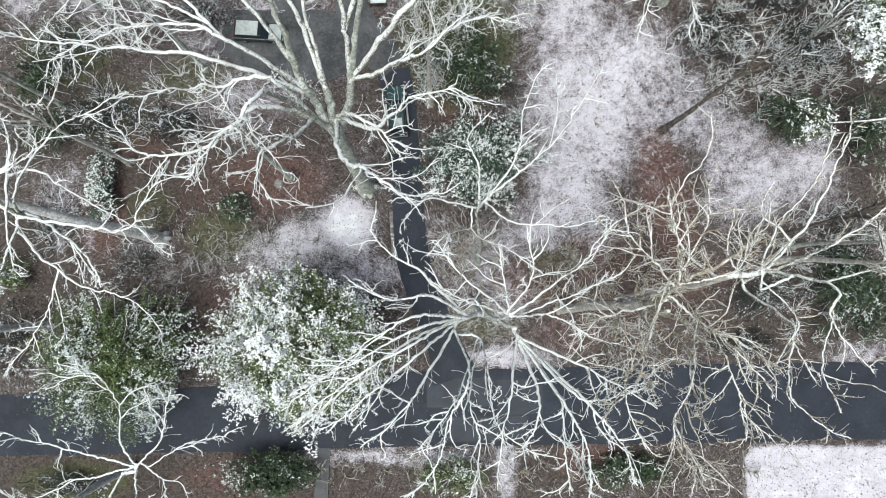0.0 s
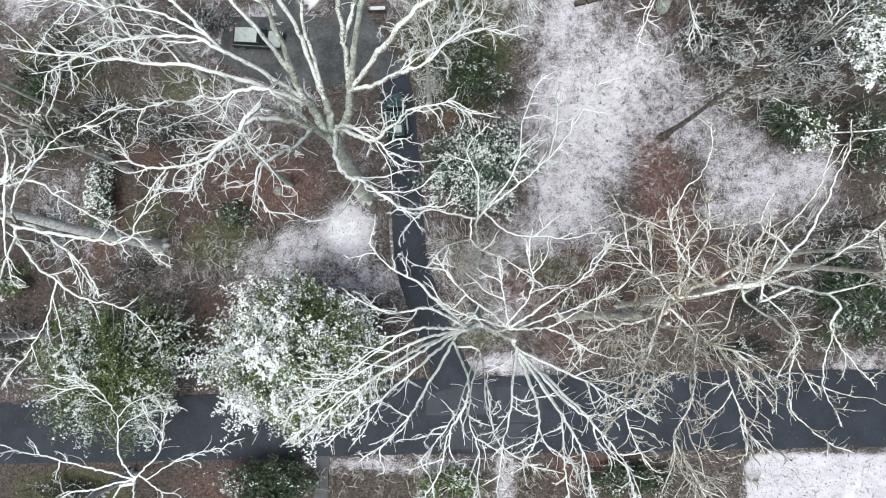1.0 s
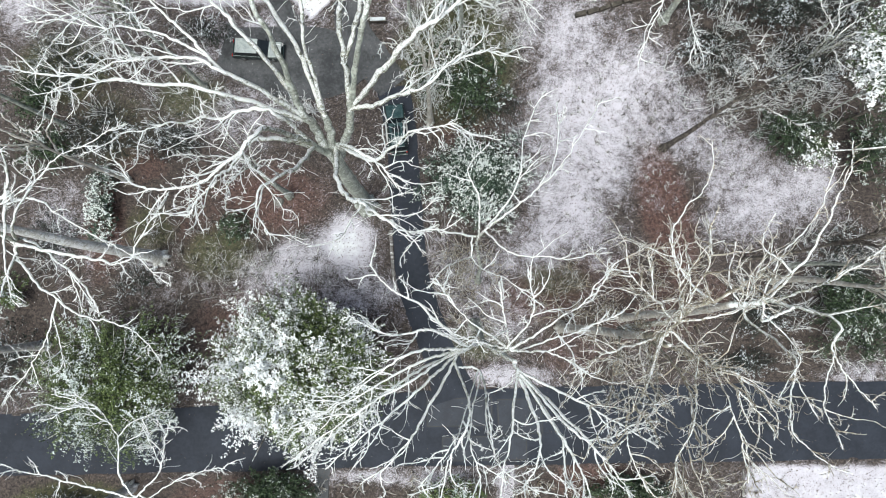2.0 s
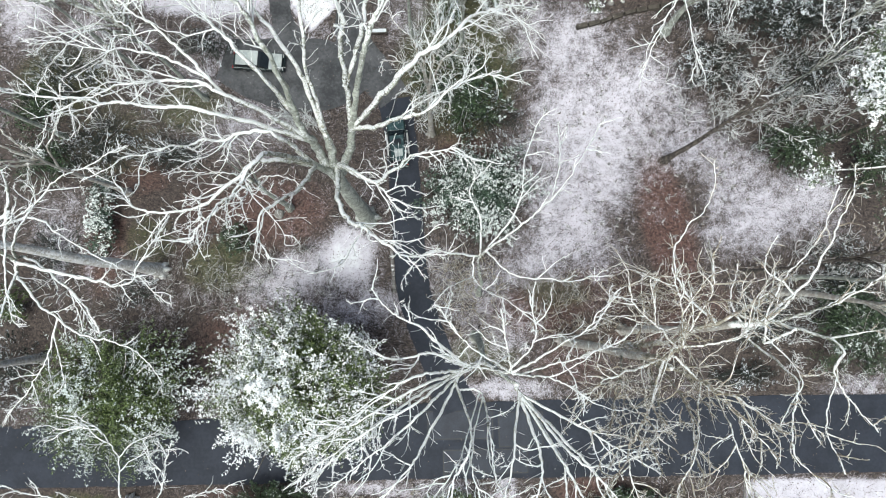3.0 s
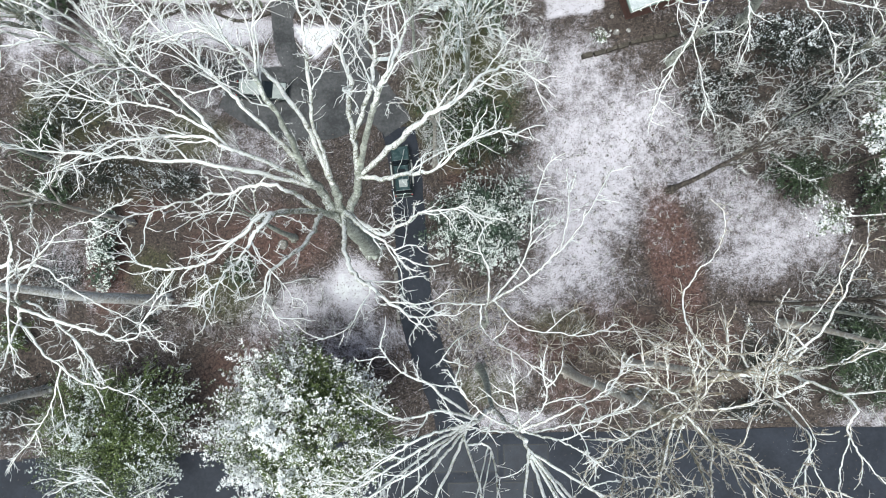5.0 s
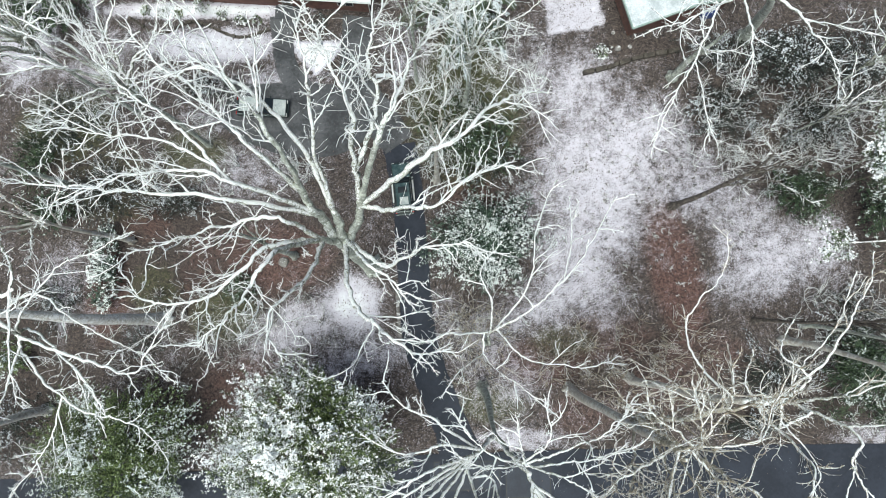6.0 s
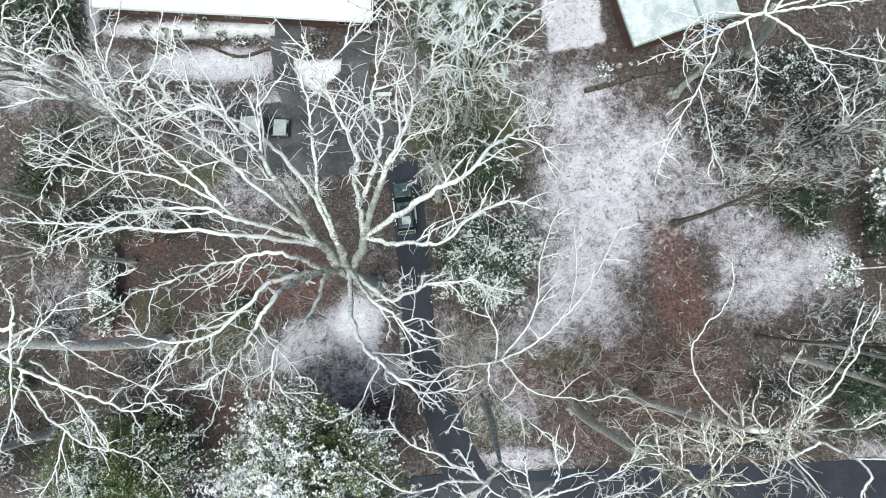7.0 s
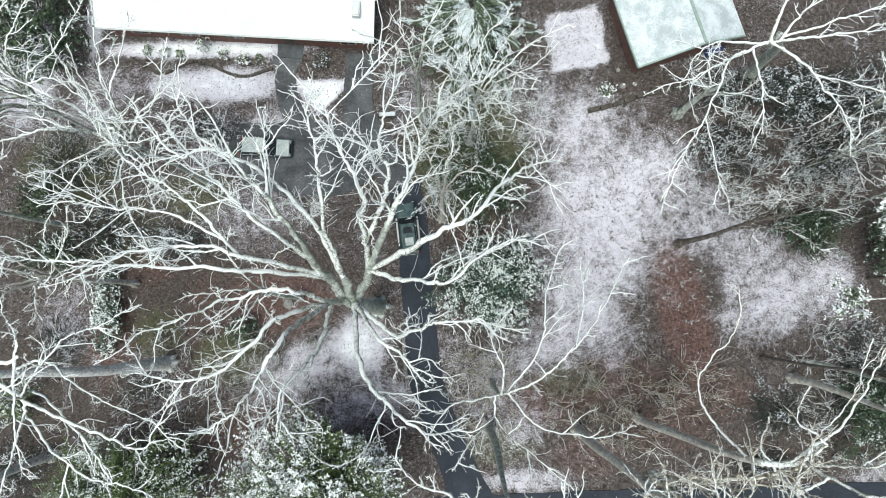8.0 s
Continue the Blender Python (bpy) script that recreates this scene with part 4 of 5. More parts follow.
for base, top, r, reach, rise, mats, n, seed, bend, label in (
        ((-15.2, 12.8), 16, 0.30, 5, 5, (BARK_PALE, TWIG_SNOW), 6, 31, (0.2, 0.3), "grey-barked bare tree standing in leaf litter"),
        ((-1.3, 20.3), 15, 0.30, 4.5, 5, (BARK_BUFF, TWIG_SNOW), 6, 32, (0.3, 0.8), "buff-barked bare tree beside the driveway"),
        ((-3.2, 30.5), 15, 0.2, 5, 6, (BARK_PALE, TWIG_SNOW), 6, 47, (0, 0), "twiggy bare tree with thin white branches"),
        ((1.6, 28.0), 15, 0.28, 5.6, 6, (BARK_PALE, TWIG_SNOW), 13, 33, (0, 0), "twiggy bare tree with upright snowy branches"),
        ((-31.2, 14.3), 15, 0.28, 6, 5, (BARK_BUFF, TWIG_SNOW), 7, 34, (0, 0), "dark-barked bare tree with snowy twigs"),
        ((-38.5, -1.9), 16, 0.44, 6, 5, (BARK_PLASTERED, TWIG_SNOW), 7, 35, (0, 0), "stout pale bare tree near the road"),
        ((-29.5, -15.1), 14, 0.42, 5, 5, (BARK_PLASTERED, TWIG_SNOW), 6, 36, (-0.5, -1.0), "pale bare tree on the far road verge"),
        ((22.0, 17.6), 15, 0.30, 4.0, 3, (BARK_DARK, TWIG_SNOW), 6, 37, (2.2, 0.8), "dark-barked tree with dark twigs in the snowy clearing"),
        ((29.6, 6.4), 19, 0.2, 4.5, 4, (BARK_DARK, TWIG_BUFF), 5, 38, (0.4, 0.4), "bare tree with a straight dark trunk"),
        ((21.7, 30.1), 8, 0.42, 3, 2, (BARK_PALE, TWIG_SNOW), 4, 39, (0.4, -0.4), "broken pale tree trunk with a few boughs"),
        ((32.4, 4.5), 17, 0.38, 4.5, 4, (BARK_BUFF, TWIG_SNOW), 5, 40, (0, -2.0), "stout buff-barked tree with snowy branches"),
        ((34.4, 5.9), 17, 0.22, 4.0, 4, (BARK_PALE, TWIG_SNOW), 5, 29, (0, -1.6), "pale bare tree with snow lying along its trunk"),
        ((-24, 24), 20, 0.24, 7, 5, (BARK_PALE, TWIG_SNOW), 17, 41, (0, 0), "bare twiggy tree with snowy branches"),
        ((-31, 27), 20, 0.24, 7, 5, (BARK_PALE, TWIG_SNOW), 17, 42, (0, 0), "bare twiggy tree with snowy branches"),
        ((-38, 20), 21, 0.24, 8, 5, (BARK_PALE, TWIG_SNOW), 17, 43, (0, 0), "bare twiggy tree with snowy branches"),
        ((33.5, 24.5), 9, 0.09, 4.5, 3, (BARK_PALE, TWIG_SNOW), 7, 44, (0, 0), "low twiggy tree with frosted branches"),
        ((38, 21), 10, 0.09, 4.5, 3, (BARK_PALE, TWIG_SNOW), 9, 45, (0, 0), "low twiggy tree with frosted branches"),
        ((37, 29), 10, 0.09, 4.5, 3, (BARK_PALE, TWIG_SNOW), 9, 46, (0, 0), "low twiggy tree with frosted branches")):
    t = Tree("bare_tree", base, label, r, mats[0], mats[1], seed, bend, top + 3, taper=0.93)
    free_limbs(t, (base[0] + bend[0], base[1] + bend[1]), top, n, reach, rise, seed + 100, r=0.12 if top > 18 else None, spread=2.2, gap=1.6)


# ---- evergreens and shrubs ----
def leaf_cloud(rng, rx, ry, rz, boughs, size, lump, hollow=0.55, wind=(0, 0), slim=0.24):
    """Boughs that reach out to a lumpy, ragged crown; each carries whorls of folded leaves. The third list says how much snow each leaf holds."""
    verts, faces, snow = [], [], []
    off = Vector((rng.uniform(0, 50), rng.uniform(0, 50), 0))
    big = max(rx, ry, rz)
    made = 0
    while made < boughs:
        u = Vector((rng.gauss(0, 1), rng.gauss(0, 1), rng.gauss(0, 1))).normalized()
        if u.z < -0.45:
            continue
        swell = 1 + lump * noise.noise(u * 1.8 + off) + 0.5 * lump * noise.noise(u * 5.0 + off)
        if noise.noise(u * 3.4 - off) < -0.34:
            swell *= 0.72
        made += 1
        k = swell * rng.uniform(hollow, 1.0) ** 0.4 * (1.1 if rng.random() < 0.12 else 1.0)
        tip = Vector((u.x * rx * k, u.y * ry * k, u.z * rz * k))
        reach = min(tip.length, big * rng.uniform(0.22, 0.42))
        way = (tip.normalized() + Vector((rng.gauss(0, 0.25), rng.gauss(0, 0.25), rng.gauss(0, 0.2)))).normalized()
        side = way.orthogonal().normalized()
        drift = 0.75 * noise.noise(tip * (2.6 / big) + off) + 0.4 * noise.noise(tip * (7.0 / big) - off) + wind[0] * tip.x / rx + wind[1] * tip.y / ry + 0.25 * (k - 0.8)
        whorls = min(12, max(5, int(reach / (size * 0.55))))
        for j in range(whorls):
            f = j / whorls
            fan = (Matrix.Rotation(rng.uniform(0, 6.283), 3, way) @ side) * size * rng.uniform(0, 2.8) * (0.25 + f)
            p = tip - way * reach * f + fan
            axis = (way + fan * (0.5 / size) + Vector((0, 0, 0.6))).normalized()
            flat = axis.orthogonal().normalized()
            held = drift - 0.35 * f + rng.gauss(0, 0.14)
            turn, count = rng.uniform(0, 6.283), rng.randint(3, 6)
            for i in range(count):
                out = Matrix.Rotation(turn + 6.283 * i / count + rng.gauss(0, 0.6), 3, axis) @ flat
                d = (out + axis * rng.uniform(0.0, 1.3) + Vector((0, 0, -0.12))).normalized()
                l, w = size * rng.uniform(0.65, 1.2), size * slim * rng.uniform(0.75, 1.25)
                across = d.cross(axis).normalized()
                fold = Vector((0, 0, 1)) * w * 0.35
                n = len(verts)
                verts += [p, p + d * l * 0.55 + across * w + fold, p + d * l, p + d * l * 0.55 - across * w + fold]
                faces += [(n, n + 1, n + 2), (n, n + 2, n + 3)]
                snow += [held] * 4
    return verts, faces, snow


def evergreen(name, base, size, lift, count, leaf, mat, seed, label, category="shrub", lump=0.35, trunk_r=0.12, group="evergreens", hollow=0.55, wind=(0, 0), slim=0.24, shift=None):
    """A broad-leaved evergreen: a trunk with a few inner limbs, and its crown."""
    rng = random.Random(seed)
    rx, ry, rz = size
    z = float(height(*base))
    ob = thing(name, pose(base[0], base[1], z - 0.1), label, category, group)
    mid = lift + rz
    w = Wood()
    w.tube([Vector((0, 0, 0)), Vector((0.05, 0.04, mid * 0.5)), Vector((0, 0.1, mid * 1.2))], [trunk_r * 1.3, trunk_r, trunk_r * 0.4], 8)
    w.mesh("trunk", BARK_DARK, ob)
    w = Wood()
    aside = Vector((*shift, 0)) if shift else Vector((0, 0, 0))
    if shift:
        w.tube(spline([Vector((0, 0.1, mid * 0.8)), aside * 0.3 + Vector((0, 0.4, mid * 0.97)), aside * 0.7 + Vector((0, -0.3, mid)), aside * 1.02 + Vector((0, 0, mid))], 6), [0.13 - 0.004 * q for q in range(19)], 6)
    for i in range(0 if shift else 12):
        az, up = rng.uniform(0, 6.28), rng.uniform(-0.2, 0.8)
        tip = Vector((math.cos(az) * rx, math.sin(az) * ry, up * rz)) * 0.85
        a0 = Vector((0, 0, mid * rng.uniform(0.5, 1.0)))
        w.tube(crooked(rng, a0, tip + Vector((0, 0, mid)) - a0, (tip + Vector((0, 0, mid)) - a0).length, 5, 0.1, 0.1), [trunk_r * 0.5 * (1 - 0.15 * j) for j in range(6)], 5)
    w.mesh("inner_wood", BARK_DARK, ob)
    v, f, held = leaf_cloud(rng, rx, ry, rz, max(12, count // 9), leaf, lump, hollow, wind, slim)
    crown = raw("crown", [q + aside + Vector((0, 0, mid)) for q in v], f, mat, ob, "", False)
    crown.data.attributes.new("snow", "FLOAT", "POINT").data.foreach_set("value", held)
    tagged(crown, kind="stuff")
    return ob


evergreen("magnolia_tree", (-11.2, -3.3), (6.8, 6.7, 7.2), 3.6, 14500, 0.225, LEAF_MAGNOLIA, 51, "big broad-leaved evergreen tree laden with snow beside the road", "tree", 0.42, 0.3, hollow=0.5, wind=(-0.2, -0.02), slim=0.22)
evergreen("holly_tree", (-28.8, -4.8), (6.8, 6.2, 4.4), 1.6, 12500, 0.175, LEAF_DUSTED, 52, "rounded green evergreen tree lightly dusted with snow beside the road", "tree", 0.5, 0.25, hollow=0.3, wind=(0.05, -0.12))
evergreen("rhododendron_bush", (3.5, 14.2), (5.2, 5.0, 2.6), 0.6, 5600, 0.28, LEAF_RHODO, 53, "large evergreen bush with snow-tipped leaves beside the driveway", "bush", 0.7, hollow=0.3, wind=(0.12, 0), slim=0.17)
evergreen("small_bush", (-20.2, 9.6), (1.7, 1.6, 1.1), 0.3, 520, 0.24, LEAF_GREEN, 54, "small dark green evergreen bush", "bush", 0.25, 0.06)
evergreen("laurel_bush", (-16.0, -15.2), (4.6, 2.4, 1.7), 0.4, 2200, 0.22, LEAF_GREEN, 55, "dark green evergreen bush on the road verge", "bush", 0.6, 0.1, hollow=0.35)
evergreen("laurel_bush", (1.0, -15.6), (3.0, 2.0, 1.4), 0.3, 700, 0.28, LEAF_DUSTED, 56, "snow-dusted evergreen bush on the road verge", "bush", 0.4, 0.1)
evergreen("pine_tree", (39.5, 20.0), (2.4, 3.4, 2.2), 19.8, 3600, 0.19, LEAF_SNOWY, 57, "tall pine whose bough is loaded with clumps of snow", "tree", 0.7, 0.14, hollow=0.4, shift=(-11.1, -2.6))
evergreen("pine_tree", (40.5, 14.0), (1.5, 1.2, 0.9), 20.0, 620, 0.17, LEAF_SNOWY, 47, "tall pine with one long bough ending in snow clumps", "tree", 0.8, 0.14, hollow=0.3, shift=(-16.4, -2.2))
evergreen("yew_bush", (34.2, 18.6), (3.4, 2.6, 1.8), 0.3, 1700, 0.2, LEAF_GREEN, 58, "dark evergreen bush with clumps of snow", "bush", 0.8, 0.12)
evergreen("holly_bush", (33.0, 31.0), (5.0, 3.4, 1.8), 0.4, 1900, 0.2, LEAF_FLECKED, 59, "spreading dark evergreen thicket with flecks of snow", "bush", 0.45, 0.14)
evergreen("laurel_bush", (38.8, 1.4), (4.6, 4.2, 2.2), 0.4, 2600, 0.30, LEAF_GREEN, 30, "large dark evergreen bush with drooping leaves under bare trees", "bush", 0.6, hollow=0.3, slim=0.16)
evergreen("holly_bush", (-40.0, 39.0), (4.4, 6.5, 3.2), 0.6, 1700, 0.34, LEAF_GREEN, 60, "dark evergreen bush with flecks of snow", "bush", 0.4, 0.14)
evergreen("laurel_bush", (17.5, -15.2), (4.0, 1.5, 1.1), 0.2, 900, 0.3, LEAF_GREEN, 61, "low dark green bushes on the road verge", "bush", 0.45, 0.1)
evergreen("hedge_bush", (-33.2, 11.5), (1.5, 4.6, 1.3), 0.2, 900, 0.24, LEAF_RHODO, 62, "clipped evergreen hedge flecked with snow", "hedge", 0.2, 0.1)
evergreen("holly_bush", (2.5, 23.5), (4.2, 4.6, 2.4), 0.5, 1200, 0.30, LEAF_GREEN, 63, "dark evergreen bush behind the driveway", "bush", 0.8, 0.1, hollow=0.3)
evergreen("laurel_bush", (-38.8, 17.2), (3.2, 2.4, 1.2), 0.2, 900, 0.24, LEAF_GREEN, 48, "low dark green bush in the woodland", "bush", 0.8, 0.08, hollow=0.3)
evergreen("laurel_bush", (-40.5, 22.5), (2.6, 3.0, 1.3), 0.2, 900, 0.24, LEAF_GREEN, 49, "low dark green bush in the woodland", "bush", 0.8, 0.08, hollow=0.3)
evergreen("laurel_bush", (-41.6, 3.2), (2.0, 2.4, 1.3), 0.2, 700, 0.22, LEAF_DUSTED, 50, "rounded evergreen bush dusted with snow", "bush", 0.6, 0.08, hollow=0.3)
evergreen("holly_bush", (41.2, 17.2), (2.6, 4.6, 2.4), 0.4, 1200, 0.2, LEAF_GREEN, 45, "tall dark green evergreen bush at the clearing's edge", "bush", 0.6, 0.12, hollow=0.3)

for base, size, count, seed in (((27, 27), (4.5, 3.5, 1.0), 1300, 64), ((36, 26), (5, 4, 1.2), 1500, 65), ((40, 31), (4, 5, 1.4), 1400, 66), ((26, 32), (4, 2.5, 0.9), 900, 67),
                                ((-34, 19), (5, 3.5, 1.1), 1300, 68), ((-27, 18.5), (4, 2.5, 0.9), 900, 69), ((-38, 26), (4, 4, 1.2), 1200, 70), ((-24, 29.5), (3.4, 2, 0.9), 700, 72),
                                ((-41, -3), (3.5, 4, 1.3), 1000, 73), ((31, 1.5), (5, 3, 1.0), 1000, 74), ((39, 6), (4, 4, 1.2), 1100, 75), ((-29.5, 4.5), (2.2, 2.0, 1.0), 500, 76), ((4, 22), (4.5, 3, 1.0), 900, 77), ((29, -3.4), (3.5, 1.6, 0.8), 700, 79), ((-38, 8.5), (2.6, 3.4, 1.0), 800, 80), ((-35, -16.5), (4.5, 1.6, 0.9), 800, 90)):
    evergreen("undergrowth_bush", base, size, 0.05, int(count * 1.35), 0.145, LEAF_FLECKED, seed, "low dark undergrowth flecked with snow", "undergrowth", 0.6, 0.05, "undergrowth", 0.3)


def conifer(base, tall, reach, seed, label):
    """A spruce: tiers of drooping boughs, each with side sprays of needles under snow."""
    rng = random.Random(seed)
    z = float(height(*base))
    ob = thing("spruce_tree", pose(base[0], base[1], z - 0.1), label, "tree", "evergreens")
    w = Wood()
    w.tube([Vector((0, 0, tall * i / 6)) for i in range(7)], [0.28 * (1 - i / 6.3) for i in range(7)], 8)
    w.mesh("trunk", BARK_DARK, ob)
    verts, faces, held, laden = [], [], [], Wood()
    tiers = 11
    for i in range(tiers):
        zz = tall * (0.10 + 0.86 * i / tiers)
        r = reach * (1 - i / tiers) ** 0.75 + 0.4
        for j in range(10 if i < 8 else 6):
            az = 6.283 * (j + rng.random() * 0.9) / 10 + i * 0.7
            line = spline(crooked(rng, Vector((0, 0, zz)), Vector((math.cos(az), math.sin(az), 0.2)), r * rng.uniform(0.7, 1.12), 6, 0.11, -0.7), 5)
            n = len(line) - 1
            if rng.random() < 0.8:
                laden.tube([q + Vector((0, 0, 0.06)) for q in line[5:]], [max(0.02, 0.05 + 0.09 * noise.noise(q * 2.2 + Vector((i, j, 0)))) for q in line[5:]], 5, 0.5)
            for m_ in range(2, n):
                p, d = line[m_], (line[m_ + 1] - line[m_]).normalized()
                side = d.cross(Vector((0, 0, 1))).normalized()
                for sgn in (1, -1):
                    long = rng.uniform(0.5, 1.1) * (0.35 + 0.9 * (1 - m_ / n)) * min(1, r / 3)
                    way = (d * rng.uniform(0.7, 1.2) + side * sgn + Vector((0, 0, -0.15 + rng.gauss(0, 0.12)))).normalized()
                    white = 0.75 if noise.noise(p * 0.9) + rng.gauss(0, 0.15) > 0.2 else 0.0
                    for f in range(max(2, int(long / 0.13))):
                        o = p + way * (f * 0.13) - Vector((0, 0, 0.02 * f * f * 0.3))
                        for twist in (0.7, -0.7):
                            out = (way + side.cross(Vector((0, 0, 1))) * twist * sgn + Vector((0, 0, rng.gauss(-0.05, 0.25)))).normalized()
                            l, k = rng.uniform(0.14, 0.28), len(verts)
                            cr = out.cross(Vector((rng.gauss(0, 0.3), rng.gauss(0, 0.3), 1))).normalized() * rng.uniform(0.025, 0.05)
                            verts += [o, o + out * l * 0.5 + cr, o + out * l, o + out * l * 0.5 - cr]
                            faces += [(k, k + 1, k + 2), (k, k + 2, k + 3)]
                            held += [white] * 4
    laden.mesh("bough_snow", SNOW_THIN, ob, "clotted snow along the boughs")
    foliage = raw("foliage", verts, faces, NEEDLES, ob, "drooping green boughs", False)
    foliage.data.attributes.new("snow", "FLOAT", "POINT").data.foreach_set("value", held)
    tagged(foliage, kind="stuff")
    return ob


conifer((1.5, 37.8), 14, 7.6, 71, "spruce with drooping snow-laden boughs beside the house")


def brush(name, label, area, count, tall, mat, seed, stems=5, spread=0.28):
    """A thicket of thin bare stems over an oval of ground."""
    rng = random.Random(seed)
    cx, cy, rx, ry = area
    w = Wood()
    for _ in range(count):
        az, k = rng.uniform(0, 6.283), math.sqrt(rng.random())
        x, y = cx + rx * k * math.cos(az), cy + ry * k * math.sin(az)
        if on_paving(x, y, 0.5):
            continue
        root = Vector((x, y, float(height(x, y)) - 0.05))
        for _ in range(stems):
            d = Vector((rng.gauss(0, spread), rng.gauss(0, spread), 1))
            line = crooked(rng, root, d, tall * rng.uniform(0.5, 1.2), 4, 0.3, -0.1)
            w.tube(line, [0.036, 0.03, 0.026, 0.021, 0.015], 3)
            twigs_on(rng, w, line[1:], 0.016, 0, tall * 0.3, tall * 0.16, 0)
    return tagged(w.mesh(name, mat, None), label, "brush", kind="stuff")


brush("brush", "frosted bare thicket on the far slope", (32, 26, 10, 7), 40, 3.0, TWIG_SNOW, 81)
brush("brush", "dense frosted scrub behind the clearing", (34, 26, 9, 7.5), 120, 2.0, TWIG_SNOW, 99, 5, 0.5)
brush("brush", "bare buff brush under the trees", (17, 2.5, 9, 4.5), 60, 2.6, TWIG_BUFF, 82)
brush("brush", "snowy bare brush in the woodland", (-30, 24, 12, 8), 36, 2.4, TWIG_SNOW, 83)
brush("brush", "bare brush beside the driveway", (2, 4, 3.5, 4), 40, 3.0, TWIG_BUFF, 84)
brush("brush", "bare snowy brush in the woodland", (-22, 5, 12, 6), 90, 1.8, TWIG_DARK, 85)
brush("brush", "bare brush on the road verge", (8, -15.6, 22, 1.7), 90, 1.3, TWIG_BUFF, 86)
brush("brush", "bare brush near the drive's end", (-1, 27, 5, 6), 80, 2.4, TWIG_SNOW, 87, 6)
brush("brush", "low frosted brush beside the spruce", (6.5, 31.5, 3.4, 4.2), 34, 1.6, TWIG_SNOW, 101, 5, 0.5)
brush("brush", "bare brush at the wood's edge", (38, 3, 7, 7), 56, 2.2, TWIG_SNOW, 88, 6)
brush("brush", "low dead stems in the snowy clearing", (19, 17, 12, 10), 150, 0.5, TWIG_DARK, 89, 5)


# ---- house and outbuilding ----
def slab(bm, corners, thick):
    """A flat sheet through four corners, thickened downwards."""
    top = [bm.verts.new(c) for c in corners]
    low = [bm.verts.new((x, y, z - thick)) for x, y, z in corners]
    bm.faces.new(top)
    bm.faces.new(low[::-1])
    for i in range(len(corners)):
        j = (i + 1) % len(corners)
        bm.faces.new((top[i], low[i], low[j], top[j]))
    bmesh.ops.recalc_face_normals(bm, faces=bm.faces[:])
    return bm


def window_part(parent, x, y, z, w, h):
    frame_ = part("window", box(bmesh.new(), x, y, z, w, 0.10, h, 0.01), TRIM, parent, "pale framed window")
    part("pane", box(bmesh.new(), x - w * 0.24, y - 0.055, z, w * 0.42, 0.02, h * 0.86), GLASS_DARK, frame_)
    part("pane", box(bmesh.new(), x + w * 0.24, y - 0.055, z, w * 0.42, 0.02, h * 0.86), GLASS_DARK, frame_)
    part("sill", box(bmesh.new(), x, y - 0.03, z - h / 2 - 0.04, w + 0.1, 0.12, 0.06, 0.01), BRICK, frame_)


def house():
    """Long low brick house: its front eave faces the drive."""
    ob = thing("house", pose(-34.7, 39.1, 0, 0, 0, -3.8), "long low brick house under a smooth snow-covered roof", "house")
    L, D, E = 27.1, 12.0, 3.0
    part("wall", box(bmesh.new(), L / 2, 0.75, 1.35, L - 1.0, 0.3, 2.9), BRICK, ob, "red-brown brick front wall")
    part("wall", box(bmesh.new(), L / 2, D - 0.75, 1.35, L - 1.0, 0.3, 2.9), BRICK, ob)
    for x in (0.65, L - 0.65):
        part("wall", box(bmesh.new(), x, D / 2, 1.35, 0.3, D - 1.8, 2.9), BRICK, ob)
    ridge = E + 2.2
    part("roof", slab(bmesh.new(), [(0, 0, E), (L, 0, E), (L, D / 2, ridge), (0, D / 2, ridge)], 0.18), SNOW_PACK, ob, "low roof slope under smooth snow")
    part("roof", slab(bmesh.new(), [(0, D / 2, ridge), (L, D / 2, ridge), (L, D, E), (0, D, E)], 0.18), SNOW_PACK, ob)
    gutter = part("gutter", box(bmesh.new(), L / 2, -0.07, E - 0.1, L + 0.1, 0.12, 0.12, 0.03), TRIM, ob, "pale metal gutter along the eave")
    part("soffit", box(bmesh.new(), L / 2, 0.3, E - 0.24, L - 0.1, 0.6, 0.06), TRIM, ob)
    for x in (0.3, L - 0.3):
        part("downpipe", cylinder(bmesh.new(), pose(x, 0.1, 1.4), 0.05, 2.7, 10), TRIM, ob)
    for x, w in ((3.5, 1.8), (8.5, 1.8), (13.0, 1.6), (24.3, 1.6)):
        window_part(ob, x, 0.58, 1.6, w, 1.2)
    door = part("door", box(bmesh.new(), 18.3, 0.58, 1.0, 1.0, 0.08, 2.05, 0.01), TIMBER, ob, "dark front door")
    part("door_handle", box(bmesh.new(), 18.65, 0.5, 1.0, 0.05, 0.06, 0.14, 0.01), CHROME, door)
    vent = part("roof_vent", box(bmesh.new(), L - 1.7, 2.6, E + 1.15, 0.75, 1.5, 0.5, 0.05), TRIM, ob, "pale roof vent box")
    part("cowl", box(bmesh.new(), L - 1.7, 2.6, E + 1.45, 0.55, 1.25, 0.12, 0.04), SNOW_PACK, vent)
    part("step", box(bmesh.new(), 18.3, -0.1, 0.09, 2.6, 1.5, 0.2, 0.02), CONCRETE, ob)
    return ob


